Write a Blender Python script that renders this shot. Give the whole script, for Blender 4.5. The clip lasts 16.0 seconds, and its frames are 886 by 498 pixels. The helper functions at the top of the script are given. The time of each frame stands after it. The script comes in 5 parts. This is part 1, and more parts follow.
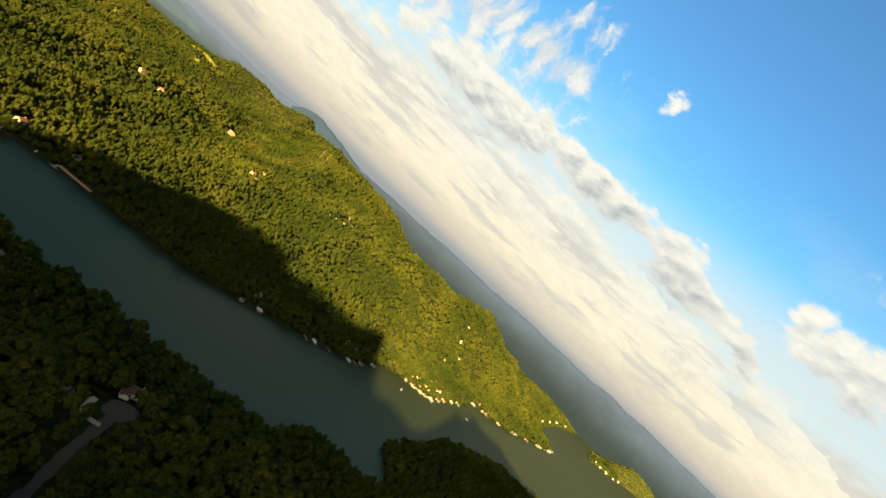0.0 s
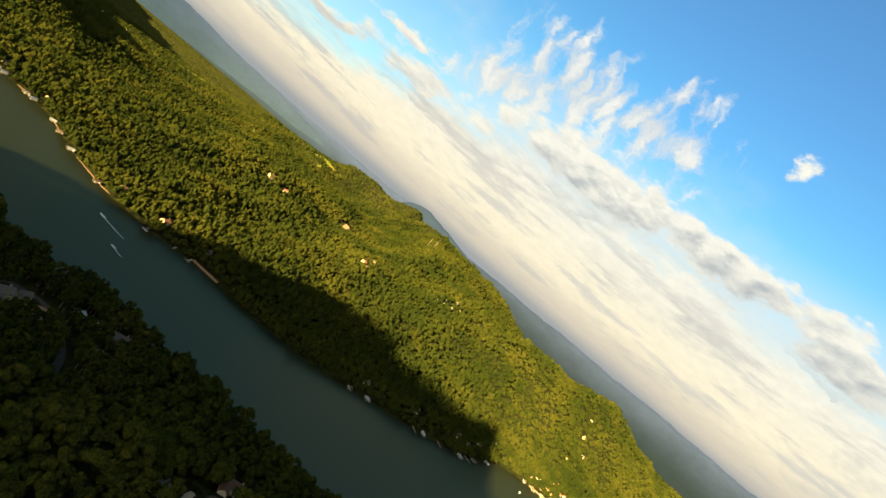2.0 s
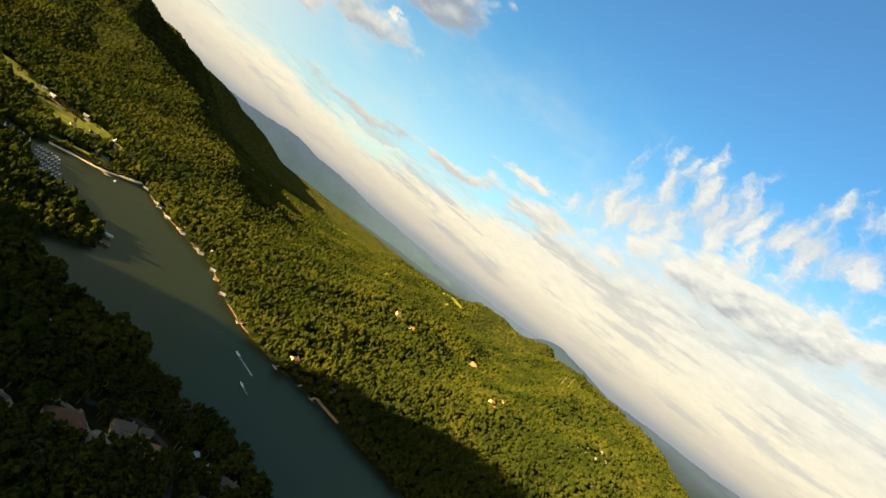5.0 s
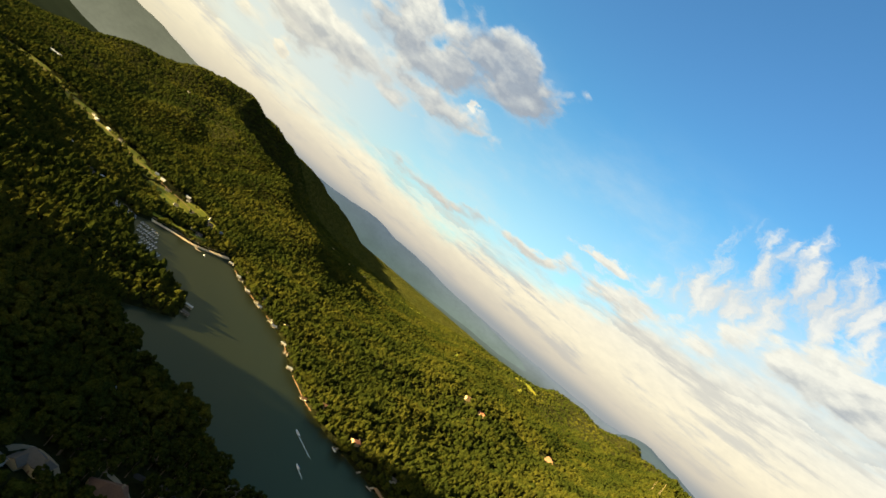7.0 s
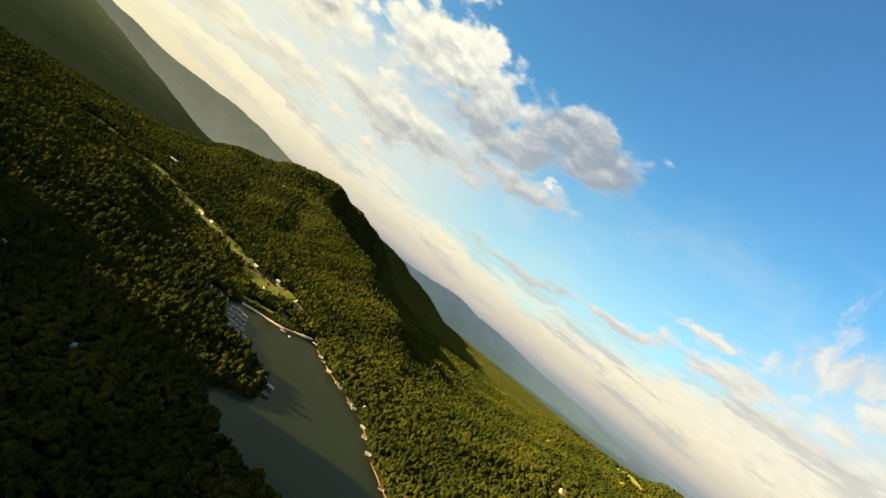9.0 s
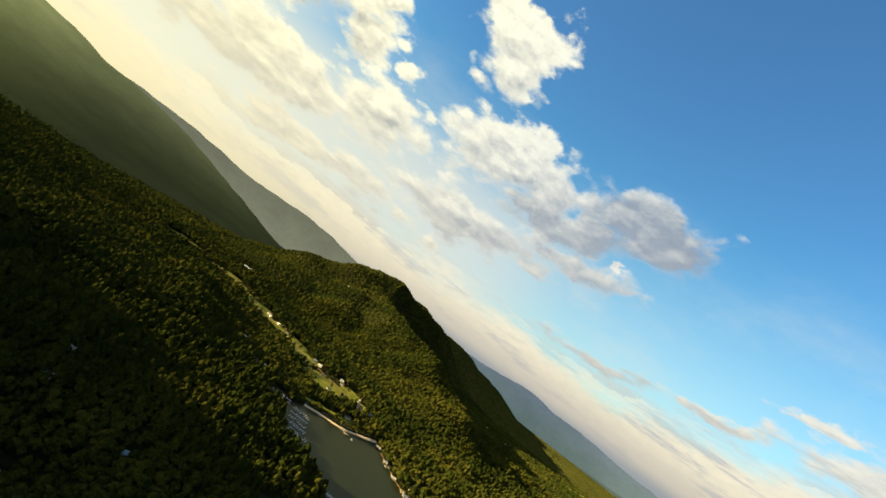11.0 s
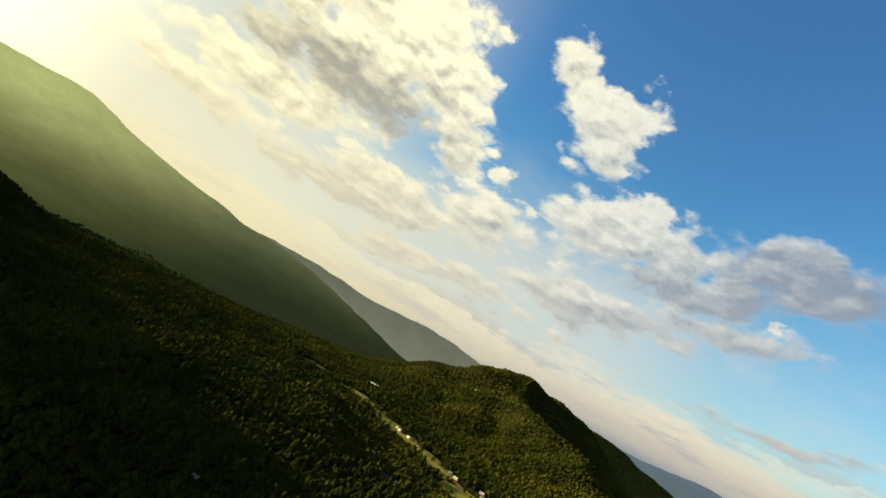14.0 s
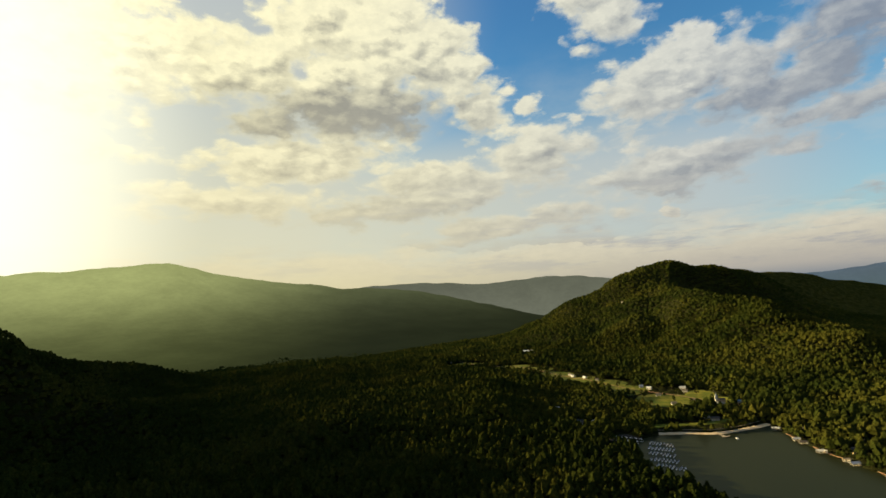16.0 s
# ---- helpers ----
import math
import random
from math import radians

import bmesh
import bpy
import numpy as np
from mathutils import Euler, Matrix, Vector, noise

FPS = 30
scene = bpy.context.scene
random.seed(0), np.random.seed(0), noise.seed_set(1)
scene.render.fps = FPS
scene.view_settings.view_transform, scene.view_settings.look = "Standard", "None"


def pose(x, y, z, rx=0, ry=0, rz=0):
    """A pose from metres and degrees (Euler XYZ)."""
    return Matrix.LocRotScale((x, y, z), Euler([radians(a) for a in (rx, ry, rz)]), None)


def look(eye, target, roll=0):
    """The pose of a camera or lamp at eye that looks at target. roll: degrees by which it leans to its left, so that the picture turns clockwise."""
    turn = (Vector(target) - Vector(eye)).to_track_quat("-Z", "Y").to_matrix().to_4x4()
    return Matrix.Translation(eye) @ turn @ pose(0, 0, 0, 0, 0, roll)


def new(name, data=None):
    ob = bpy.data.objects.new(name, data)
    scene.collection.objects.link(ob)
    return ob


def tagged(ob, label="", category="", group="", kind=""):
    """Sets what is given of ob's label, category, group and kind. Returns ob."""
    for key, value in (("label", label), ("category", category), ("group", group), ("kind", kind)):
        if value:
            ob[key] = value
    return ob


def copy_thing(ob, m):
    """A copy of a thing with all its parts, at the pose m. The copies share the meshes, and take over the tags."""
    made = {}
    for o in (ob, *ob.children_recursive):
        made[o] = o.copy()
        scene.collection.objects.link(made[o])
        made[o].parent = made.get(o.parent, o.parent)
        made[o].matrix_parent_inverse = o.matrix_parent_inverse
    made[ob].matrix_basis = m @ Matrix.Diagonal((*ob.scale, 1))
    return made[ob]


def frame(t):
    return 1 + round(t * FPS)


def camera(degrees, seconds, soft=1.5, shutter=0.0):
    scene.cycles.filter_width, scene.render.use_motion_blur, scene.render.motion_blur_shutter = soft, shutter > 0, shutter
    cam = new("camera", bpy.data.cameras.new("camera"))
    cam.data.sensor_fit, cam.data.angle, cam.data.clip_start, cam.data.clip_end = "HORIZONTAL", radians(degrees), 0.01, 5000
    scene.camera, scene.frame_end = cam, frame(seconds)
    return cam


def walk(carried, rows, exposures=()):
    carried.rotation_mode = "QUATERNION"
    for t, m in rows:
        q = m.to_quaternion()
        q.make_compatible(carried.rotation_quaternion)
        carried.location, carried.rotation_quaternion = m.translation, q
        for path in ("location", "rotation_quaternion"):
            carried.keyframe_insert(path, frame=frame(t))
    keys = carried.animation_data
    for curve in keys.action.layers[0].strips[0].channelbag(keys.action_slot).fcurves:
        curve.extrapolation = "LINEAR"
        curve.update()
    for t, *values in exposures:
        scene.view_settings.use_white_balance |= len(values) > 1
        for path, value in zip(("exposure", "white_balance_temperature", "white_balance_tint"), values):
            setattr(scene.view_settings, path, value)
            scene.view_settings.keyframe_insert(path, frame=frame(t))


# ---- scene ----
cam = camera(83.4, 16.0, soft=1.6)

# time, x, y, z (lake level is 0), heading to the right of +y, pitch, lean
PATH = [
    (0.0, -96.4, -90.4, 234.8, 62.67, -0.39, 43.74),
    (0.5, -86.8, -86.3, 232.1, 58.40, -0.51, 43.89),
    (1.0, -77.8, -82.2, 229.7, 54.67, -1.33, 43.11),
    (1.5, -69.5, -77.9, 227.7, 50.90, -1.71, 42.10),
    (2.0, -61.8, -73.6, 225.9, 46.83, -1.36, 41.13),
    (2.5, -54.6, -69.1, 224.5, 42.94, -1.20, 40.45),
    (3.0, -48.0, -64.6, 223.2, 39.05, -0.98, 39.47),
    (3.5, -41.9, -59.9, 222.3, 35.51, -0.57, 38.51),
    (4.0, -36.3, -55.1, 221.5, 32.01, 0.09, 38.16),
    (6.5, -14.4, -29.3, 219.9, 16.21, 2.87, 40.03),
    (7.0, -11.0, -23.7, 219.9, 13.00, 3.25, 40.17),
    (7.5, -7.9, -18.0, 219.9, 9.77, 3.64, 40.24),
    (8.0, -5.1, -12.2, 219.9, 6.44, 3.91, 40.32),
    (8.5, -2.4, -6.2, 220.0, 3.11, 3.96, 39.58),
    (9.0, 0.0, 0.0, 220.0, 0.02, 4.17, 38.77),
    (9.5, 2.3, 6.3, 220.0, -3.42, 5.02, 37.84),
    (12.0, 12.5, 40.4, 218.3, -17.97, 9.49, 35.27),
    (12.5, 14.4, 47.7, 217.5, -20.84, 9.71, 33.95),
    (13.0, 16.5, 55.2, 216.4, -23.95, 10.06, 32.32),
    (13.5, 18.6, 62.9, 215.2, -27.04, 10.47, 30.94),
    (14.0, 20.8, 70.8, 213.7, -30.05, 10.74, 28.84),
    (14.5, 23.2, 78.9, 211.9, -32.30, 9.56, 23.86),
    (15.0, 25.7, 87.2, 209.8, -34.62, 7.99, 15.38),
    (15.5, 28.5, 95.7, 207.4, -36.94, 6.87, 5.86),
    (16.0, 31.4, 104.4, 204.6, -39.15, 6.10, -3.69),
]


def flight_pose(x, y, z, heading, pitch, lean):
    a, p = radians(heading), radians(pitch)
    way = Vector((math.sin(a) * math.cos(p), math.cos(a) * math.cos(p), math.sin(p)))
    eye = Vector((x, y, z))
    return look(eye, eye + way * 100, lean)


walk(cam, [(row[0], flight_pose(*row[1:])) for row in PATH],
     exposures=[(0.0, 1.34, 6850, 5), (8.0, 1.30, 6700, 5), (12.0, 1.16, 6500, 5), (14.0, 1.02, 6400, 6), (15.0, 0.90, 6350, 6), (16.0, 0.76, 6300, 7)])

# ---- world, sun ----
SUN_AZ, SUN_EL = -110.0, 13.0      # degrees, to the right of +y


class Graph:
    """Short ways to wire nodes."""

    def __init__(self, tree):
        self.tree = tree
        tree.nodes.clear()

    def node(self, kind, **settings):
        n = self.tree.nodes.new(kind)
        for key, value in settings.items():
            setattr(n, key, value)
        return n

    def link(self, a, b):
        self.tree.links.new(a, b)

    def put(self, socket, value):
        if isinstance(value, bpy.types.NodeSocket):
            self.link(value, socket)
        else:
            socket.default_value = value

    def math(self, op, a, b=0.0, c=0.0, clamp=False):
        n = self.node("ShaderNodeMath", operation=op, use_clamp=clamp)
        for socket, value in zip(n.inputs, (a, b, c)):
            self.put(socket, value)
        return n.outputs[0]

    def vec(self, op, a, b=(0, 0, 0)):
        n = self.node("ShaderNodeVectorMath", operation=op)
        self.put(n.inputs[0], a)
        self.put(n.inputs[1], b)
        return n.outputs[0]

    def noise(self, vector, scale, detail=4.0, rough=0.55, kind="Fac"):
        n = self.node("ShaderNodeTexNoise")
        self.put(n.inputs["Vector"], vector)
        self.put(n.inputs["Scale"], scale)
        self.put(n.inputs["Detail"], detail)
        self.put(n.inputs["Roughness"], rough)
        return n.outputs[kind]

    def smooth(self, value, low, high, to_low=0.0, to_high=1.0):
        n = self.node("ShaderNodeMapRange", interpolation_type="SMOOTHSTEP")
        for socket, v in zip(n.inputs, (value, low, high, to_low, to_high)):
            self.put(socket, v)
        return n.outputs[0]

    def mix(self, fac, a, b, blend="MIX"):
        n = self.node("ShaderNodeMix", data_type="RGBA", blend_type=blend)
        self.put(n.inputs[0], fac)
        self.put(n.inputs[6], a)
        self.put(n.inputs[7], b)
        return n.outputs[2]


def rgb(r, g, b):
    return (r, g, b, 1.0)


# single clouds: azimuth, elevation, half width, half height, tilt (degrees), weight, how grey its underside is
CLOUDS = [
    (56, 15.3, 13, 2.6, 6, 1.25, 0.25), (72, 16.4, 14, 2.2, 0, 1.3, 0.3), (84, 15.0, 12, 2.0, -14, 1.25, 0.3), (93, 12, 8, 1.7, -30, 1.1, 0.3),
    (89, 8, 3.4, 3.8, 0, 1.2, 0.1), (95, 18, 3, 3.2, 20, 0.85, 0.1), (100, 17.5, 5, 2.6, -10, 0.9, 0.1), (71, 27.5, 1.8, 1.4, 60, 0.7, 0.0),
    (50, 17, 8, 2.5, 15, 0.8, 0.2), (27, 13.6, 8, 0.8, 5, 0.75, 0.2), (35, 11.5, 12, 2.0, 3, 0.8, 0.2), (69, 11, 9, 2.4, 0, 1.0, 0.0),
]
CLOUDS += [
    (5, 22.5, 9.5, 3.6, 5, 1.2, 0.95), (-5, 21, 4.5, 3.0, 0, 1.15, 0.25), (-2, 18.4, 10, 3.0, 12, 1.2, 0.8), (5.6, 17.0, 1.1, 1.0, 0, 1.0, 0.0),
    (-14, 20.8, 7.5, 4.2, 18, 1.3, 0.3), (-10.5, 23.8, 3, 2.4, 0, 1.25, 0.0), (-18.5, 31, 5.6, 4.8, 0, 1.3, 0.1), (-25.5, 33.8, 5, 3.2, -25, 1.2, 0.1),
    (-12, 12.6, 12, 2.6, 4, 1.2, 0.5), (0, 14.8, 9, 1.8, 8, 1.0, 0.7), (-14.5, 8.3, 1.2, 1.1, 0, 1.1, 0.0), (9, 8.0, 8, 1.0, 3, 0.9, 0.9), (20, 9.5, 7, 0.9, 2, 0.8, 0.6),
]
CLOUDS += [
    (-47, 30, 10, 7, 0, 1.35, 0.1), (-39, 27, 6, 5, 0, 1.3, 0.2), (-33, 21.5, 4.2, 3.0, 0, 1.25, 0.1), (-50, 21.5, 16, 3.4, 0, 1.25, 0.9),
    (-61, 25, 8, 4.5, 0, 1.2, 0.2), (-70, 26, 7, 5, 0, 1.2, 0.1), (-55, 16.5, 14, 2.6, 0, 1.15, 0.3), (-28, 21, 2.2, 1.3, 20, 0.95, 0.1),
    (-28, 15.5, 7.5, 3.4, 8, 1.3, 0.35), (-38, 13.6, 10, 2.6, 0, 1.2, 0.4), (-47, 11, 13, 2.2, 0, 1.1, 0.7), (-30, 8.6, 14, 2.0, 0, 1.0, 0.5),
]
CLOUDS += [
    (-62, 12, 14, 2.2, 0, 0.9, 0.3), (-92, 24, 20, 9, 0, 1.1, 0.2), (-55, 42, 16, 6, 0, 1.2, 0.2), (130, 20, 30, 10, 0, 1.0, 0.4),
    (180, 25, 40, 12, 0, 1.0, 0.4), (-150, 20, 35, 12, 0, 1.0, 0.4), (20, 62, 30, 12, 0, 0.8, 0.3),
]
# patches of small rolls of cloud: azimuth, elevation, half width, half height, tilt
ROLLS = [(46, 21.5, 11, 5.5, 15), (56, 23.5, 8.5, 5.5, 0), (40, 17.5, 7, 3, 20)]


def build_world():
    world = bpy.data.worlds.new("evening_sky")
    scene.world = world
    world.use_nodes = True
    g = Graph(world.node_tree)
    sky = g.node("ShaderNodeTexSky", sky_type="NISHITA", sun_disc=False)
    sky.sun_elevation, sky.sun_rotation = radians(SUN_EL), radians(SUN_AZ)
    sky.altitude, sky.air_density, sky.dust_density, sky.ozone_density = 300, 1.0, 1.2, 1.6
    way = g.node("ShaderNodeTexCoord").outputs["Generated"]
    parts = g.node("ShaderNodeSeparateXYZ")
    g.link(way, parts.inputs[0])
    x, y, z = parts.outputs
    az = g.math("MULTIPLY", g.math("ARCTAN2", x, y), 180 / math.pi)
    el = g.math("MULTIPLY", g.math("ARCSINE", z), 180 / math.pi)

    def point(a, b):
        n = g.node("ShaderNodeCombineXYZ")
        g.put(n.inputs[0], a), g.put(n.inputs[1], b)
        return n.outputs[0]

    flat = point(az, el)
    # clouds lie flatter towards the horizon
    climb = g.math("ADD", el, g.math("MULTIPLY", g.math("LOGARITHM", g.math("ADD", 1.0, g.math("DIVIDE", g.math("MAXIMUM", el, 0.0), 4.0)), math.e), 6.0))
    field = point(g.math("MULTIPLY", az, 0.68), climb)

    def lumps(at, scale):
        n = g.node("ShaderNodeTexVoronoi", feature="SMOOTH_F1")
        g.link(at, n.inputs["Vector"])
        n.inputs["Scale"].default_value, n.inputs["Smoothness"].default_value = scale, 0.35
        return g.math("SUBTRACT", 1.0, n.outputs["Distance"])

    def billows(at):
        """Heaped, rounded relief like that of a cumulus, about 0 to 1."""
        bend = g.vec("SUBTRACT", g.noise(at, 0.5, 5, 0.6, "Color"), (0.5, 0.5, 0.5))
        at = g.vec("ADD", at, g.vec("MULTIPLY", bend, (2.4, 2.4, 0)))
        a = g.math("MULTIPLY", g.noise(at, 0.17, 9, 0.62), 0.62)
        b = g.math("MULTIPLY", lumps(at, 0.30), 0.24)
        return g.math("ADD", g.math("ADD", a, b), g.math("MULTIPLY", lumps(at, 0.72), 0.14))

    heap = billows(field)
    heap_up = billows(g.vec("ADD", field, (-0.55, 0.95, 0)))
    warp = g.vec("SUBTRACT", g.noise(field, 0.2, 6, 0.62, "Color"), (0.5, 0.5, 0.5))
    bent = g.vec("ADD", flat, g.vec("MULTIPLY", warp, (8, 4.4, 0)))

    def blob(a, e, wide, high, tilt, grow=1.4):
        m = g.node("ShaderNodeMapping", vector_type="TEXTURE")
        g.link(bent, m.inputs["Vector"])
        m.inputs["Location"].default_value = (a, e, 0)
        m.inputs["Rotation"].default_value = (0, 0, radians(tilt))
        m.inputs["Scale"].default_value = (wide * grow, high * grow, 1)
        n = g.node("ShaderNodeTexGradient", gradient_type="SPHERICAL")
        g.link(m.outputs[0], n.inputs[0])
        return n.outputs["Fac"], m.outputs[0]

    thickest, total, greyness = None, 0.0001, 0.0
    for a, e, wide, high, tilt, weight, dark in CLOUDS:
        fac, at = blob(a, e, wide, high, tilt)
        split = g.node("ShaderNodeSeparateXYZ")
        g.link(at, split.inputs[0])
        under = g.math("MULTIPLY_ADD", split.outputs[1], -0.55, dark, clamp=True)
        v = g.math("MULTIPLY", fac, weight)
        thickest = v if thickest is None else g.math("MAXIMUM", thickest, v)
        total = g.math("ADD", total, v)
        greyness = g.math("MULTIPLY_ADD", v, under, greyness)
    grey_share = g.math("DIVIDE", greyness, total)
    # the bank that lies along the horizon, higher in the east
    bank_top = g.math("ADD", g.smooth(az, 12.0, 52.0, 8.5, 15.5), g.smooth(az, 70.0, 100.0, 0.0, -3.0))
    depth = g.math("DIVIDE", g.math("SUBTRACT", bank_top, el), 8.0)
    swell = g.math("MULTIPLY", g.math("MULTIPLY", g.math("SUBTRACT", heap, 0.52), 2.5), g.smooth(thickest, 0.0, 0.16))
    here = g.math("ADD", thickest, swell)
    mask = g.smooth(here, 0.16, g.math("MULTIPLY_ADD", grey_share, 0.26, 0.50))
    drift = g.math("MULTIPLY", g.math("SUBTRACT", g.noise(point(g.math("MULTIPLY", az, 0.10), g.math("MULTIPLY", el, 0.34)), 1.0, 7, 0.6), 0.5), 1.3)
    mask = g.math("MAXIMUM", mask, g.smooth(g.math("ADD", depth, drift), 0.02, 0.55))
    thick = g.math("MULTIPLY_ADD", grey_share, 0.75, g.smooth(here, 0.30, 0.85), clamp=True)
    # small rolls with blue between them
    patch_fac = None
    for row in ROLLS:
        fac, _ = blob(*row)
        patch_fac = fac if patch_fac is None else g.math("MAXIMUM", patch_fac, fac)
    turned = g.node("ShaderNodeMapping")
    g.link(g.vec("ADD", flat, g.vec("MULTIPLY", warp, (5, 5, 0))), turned.inputs["Vector"])
    turned.inputs["Rotation"].default_value, turned.inputs["Scale"].default_value = (0, 0, radians(-35)), (0.55, 0.26, 1)
    ribs = turned.outputs[0]
    rolls = g.math("ADD", g.math("MULTIPLY", lumps(ribs, 1.0), 0.35), g.math("MULTIPLY", g.noise(ribs, 1.0, 8, 0.62), 0.85))
    small = g.math("ADD", g.math("MULTIPLY", patch_fac, 1.0), g.math("MULTIPLY", g.math("SUBTRACT", rolls, 0.66), 2.6))
    small = g.math("MULTIPLY", g.smooth(small, 0.10, 0.85), g.smooth(patch_fac, 0.02, 0.25, 0.0, 0.9))

    # how near the sun's quarter this part of the sky is
    s_az, s_el = radians(SUN_AZ), radians(SUN_EL)
    sun_way = (math.sin(s_az) * math.cos(s_el), math.cos(s_az) * math.cos(s_el), math.sin(s_el))
    dot = g.node("ShaderNodeVectorMath", operation="DOT_PRODUCT")
    g.link(way, dot.inputs[0])
    dot.inputs[1].default_value = sun_way
    near = g.smooth(dot.outputs["Value"], -0.3, 0.88)
    low = g.smooth(el, 13.0, 3.0)
    top = g.mix(low, g.mix(near, rgb(8.2, 8.1, 7.7), rgb(13.6, 12.2, 7.6)), g.mix(near, rgb(9.2, 8.0, 5.9), rgb(9.6, 8.2, 4.9)))
    grey = g.mix(low, rgb(3.0, 3.5, 4.4), rgb(4.8, 4.6, 4.6))
    grey = g.mix(near, grey, rgb(4.7, 4.3, 3.2))
    # the heaps are lit from the sun's side and above; thin edges let the light through
    slope = g.math("MULTIPLY", g.math("SUBTRACT", heap_up, heap), g.math("MULTIPLY_ADD", grey_share, -3.0, 4.8))
    shade = g.math("MULTIPLY", g.math("ADD", g.math("MULTIPLY", grey_share, 1.05), slope, clamp=True), thick)
    cloud = g.mix(shade, top, grey)
    fine = g.smooth(g.noise(field, 0.9, 6, 0.65), 0.3, 0.7)
    cloud = g.mix(1.0, cloud, g.mix(fine, rgb(0.91, 0.92, 0.94), rgb(1.05, 1.05, 1.04)), "MULTIPLY")
    # long blue-grey streaks in the low bank
    streak = g.smooth(g.noise(point(g.math("MULTIPLY", az, 0.075), g.math("MULTIPLY", el, 0.5)), 1.0, 7, 0.66), 0.49, 0.62)
    streak = g.math("MULTIPLY", g.math("MULTIPLY", streak, g.smooth(el, 15.0, 9.0)), g.math("SUBTRACT", g.smooth(az, 45.0, 20.0, 0.72, 1.0), g.math("MULTIPLY", near, 0.6)))
    cloud = g.mix(streak, cloud, rgb(4.3, 4.4, 4.8))
    blue = g.mix(1.0, sky.outputs[0], g.mix(g.smooth(el, 14.0, 38.0), rgb(0.95, 2.06, 2.36), rgb(1.08, 1.94, 2.55)), "MULTIPLY")
    # thin veils over the blue
    veil = g.smooth(g.noise(point(g.math("MULTIPLY", az, 0.05), g.math("MULTIPLY", el, 0.11)), 1.0, 7, 0.6), 0.42, 0.75, 0.0, 0.5)
    sheer = g.math("MULTIPLY", g.smooth(el, 22.0, 13.0, 0.0, 0.75), g.math("MAXIMUM", g.smooth(az, 30.0, 50.0), g.smooth(az, 8.0, -12.0)))
    sheer = g.math("MAXIMUM", sheer, g.math("MULTIPLY", g.smooth(el, 60.0, 25.0, 0.0, 0.8), g.smooth(near, 0.45, 0.85)))
    veil = g.math("MAXIMUM", g.math("MULTIPLY", veil, g.smooth(el, 30.0, 14.0)), sheer)
    both = g.mix(veil, blue, g.mix(near, rgb(6.6, 7.0, 7.2), rgb(8.6, 8.0, 6.2)))
    both = g.mix(small, both, g.mix(g.smooth(rolls, 0.55, 0.85), rgb(6.2, 6.4, 6.8), rgb(8.5, 8.2, 7.8)))
    both = g.mix(mask, both, cloud)
    # the warm haze that lies on the horizon, and the evening's glare round the sun
    both = g.mix(g.math("MULTIPLY", g.smooth(el, 27.0, 5.0), g.math("MULTIPLY_ADD", near, 0.38, 0.36)), both, g.mix(near, rgb(7.6, 7.1, 6.0), rgb(10.4, 9.1, 5.8)))
    both = g.mix(g.smooth(el, 5.5, 1.2, 0.0, 0.82), both, g.mix(near, rgb(5.1, 4.6, 4.1), rgb(10.4, 9.0, 4.9)))
    both = g.mix(g.smooth(el, 1.9, 0.2, 0.0, 0.85), both, g.mix(near, rgb(2.7, 3.0, 3.4), rgb(9.0, 7.8, 4.2)))
    glare = g.smooth(dot.outputs["Value"], 0.70, 0.965)
    both = g.mix(g.math("MULTIPLY", glare, 0.8), both, rgb(22.0, 20.5, 15.5))
    back = g.node("ShaderNodeBackground")
    g.link(both, back.inputs["Color"])
    back.inputs["Strength"].default_value = 0.047
    out = g.node("ShaderNodeOutputWorld")
    g.link(back.outputs[0], out.inputs[0])
    return sun_way


SUN_WAY = build_world()
sun = new("sun", bpy.data.lights.new("sun", "SUN"))
sun.data.energy, sun.data.angle, sun.data.color = 11.8, radians(0.6), (1.0, 0.765, 0.38)
sun.matrix_world = look(Vector(SUN_WAY) * 1000, (0, 0, 0))

# ---- materials ----
def surface(name, build, rough=0.9, metal=0.0, spec=0.04):
    mat = bpy.data.materials.new(name)
    mat.use_nodes = True
    g = Graph(mat.node_tree)
    bsdf = g.node("ShaderNodeBsdfPrincipled")
    out = g.node("ShaderNodeOutputMaterial")
    g.link(bsdf.outputs[0], out.inputs[0])
    bsdf.inputs["Roughness"].default_value = rough
    bsdf.inputs["Metallic"].default_value = metal
    bsdf.inputs["Specular IOR Level"].default_value = spec
    bsdf.inputs["Diffuse Roughness"].default_value = 1.0 if rough >= 0.9 else 0.3
    build(g, bsdf)
    return mat


def place(g):
    return g.node("ShaderNodeNewGeometry").outputs["Position"]


def relief(g, bsdf, height, strength, distance):
    b = g.node("ShaderNodeBump")
    b.inputs["Strength"].default_value, b.inputs["Distance"].default_value = strength, distance
    g.link(height, b.inputs["Height"])
    g.link(b.outputs[0], bsdf.inputs["Normal"])


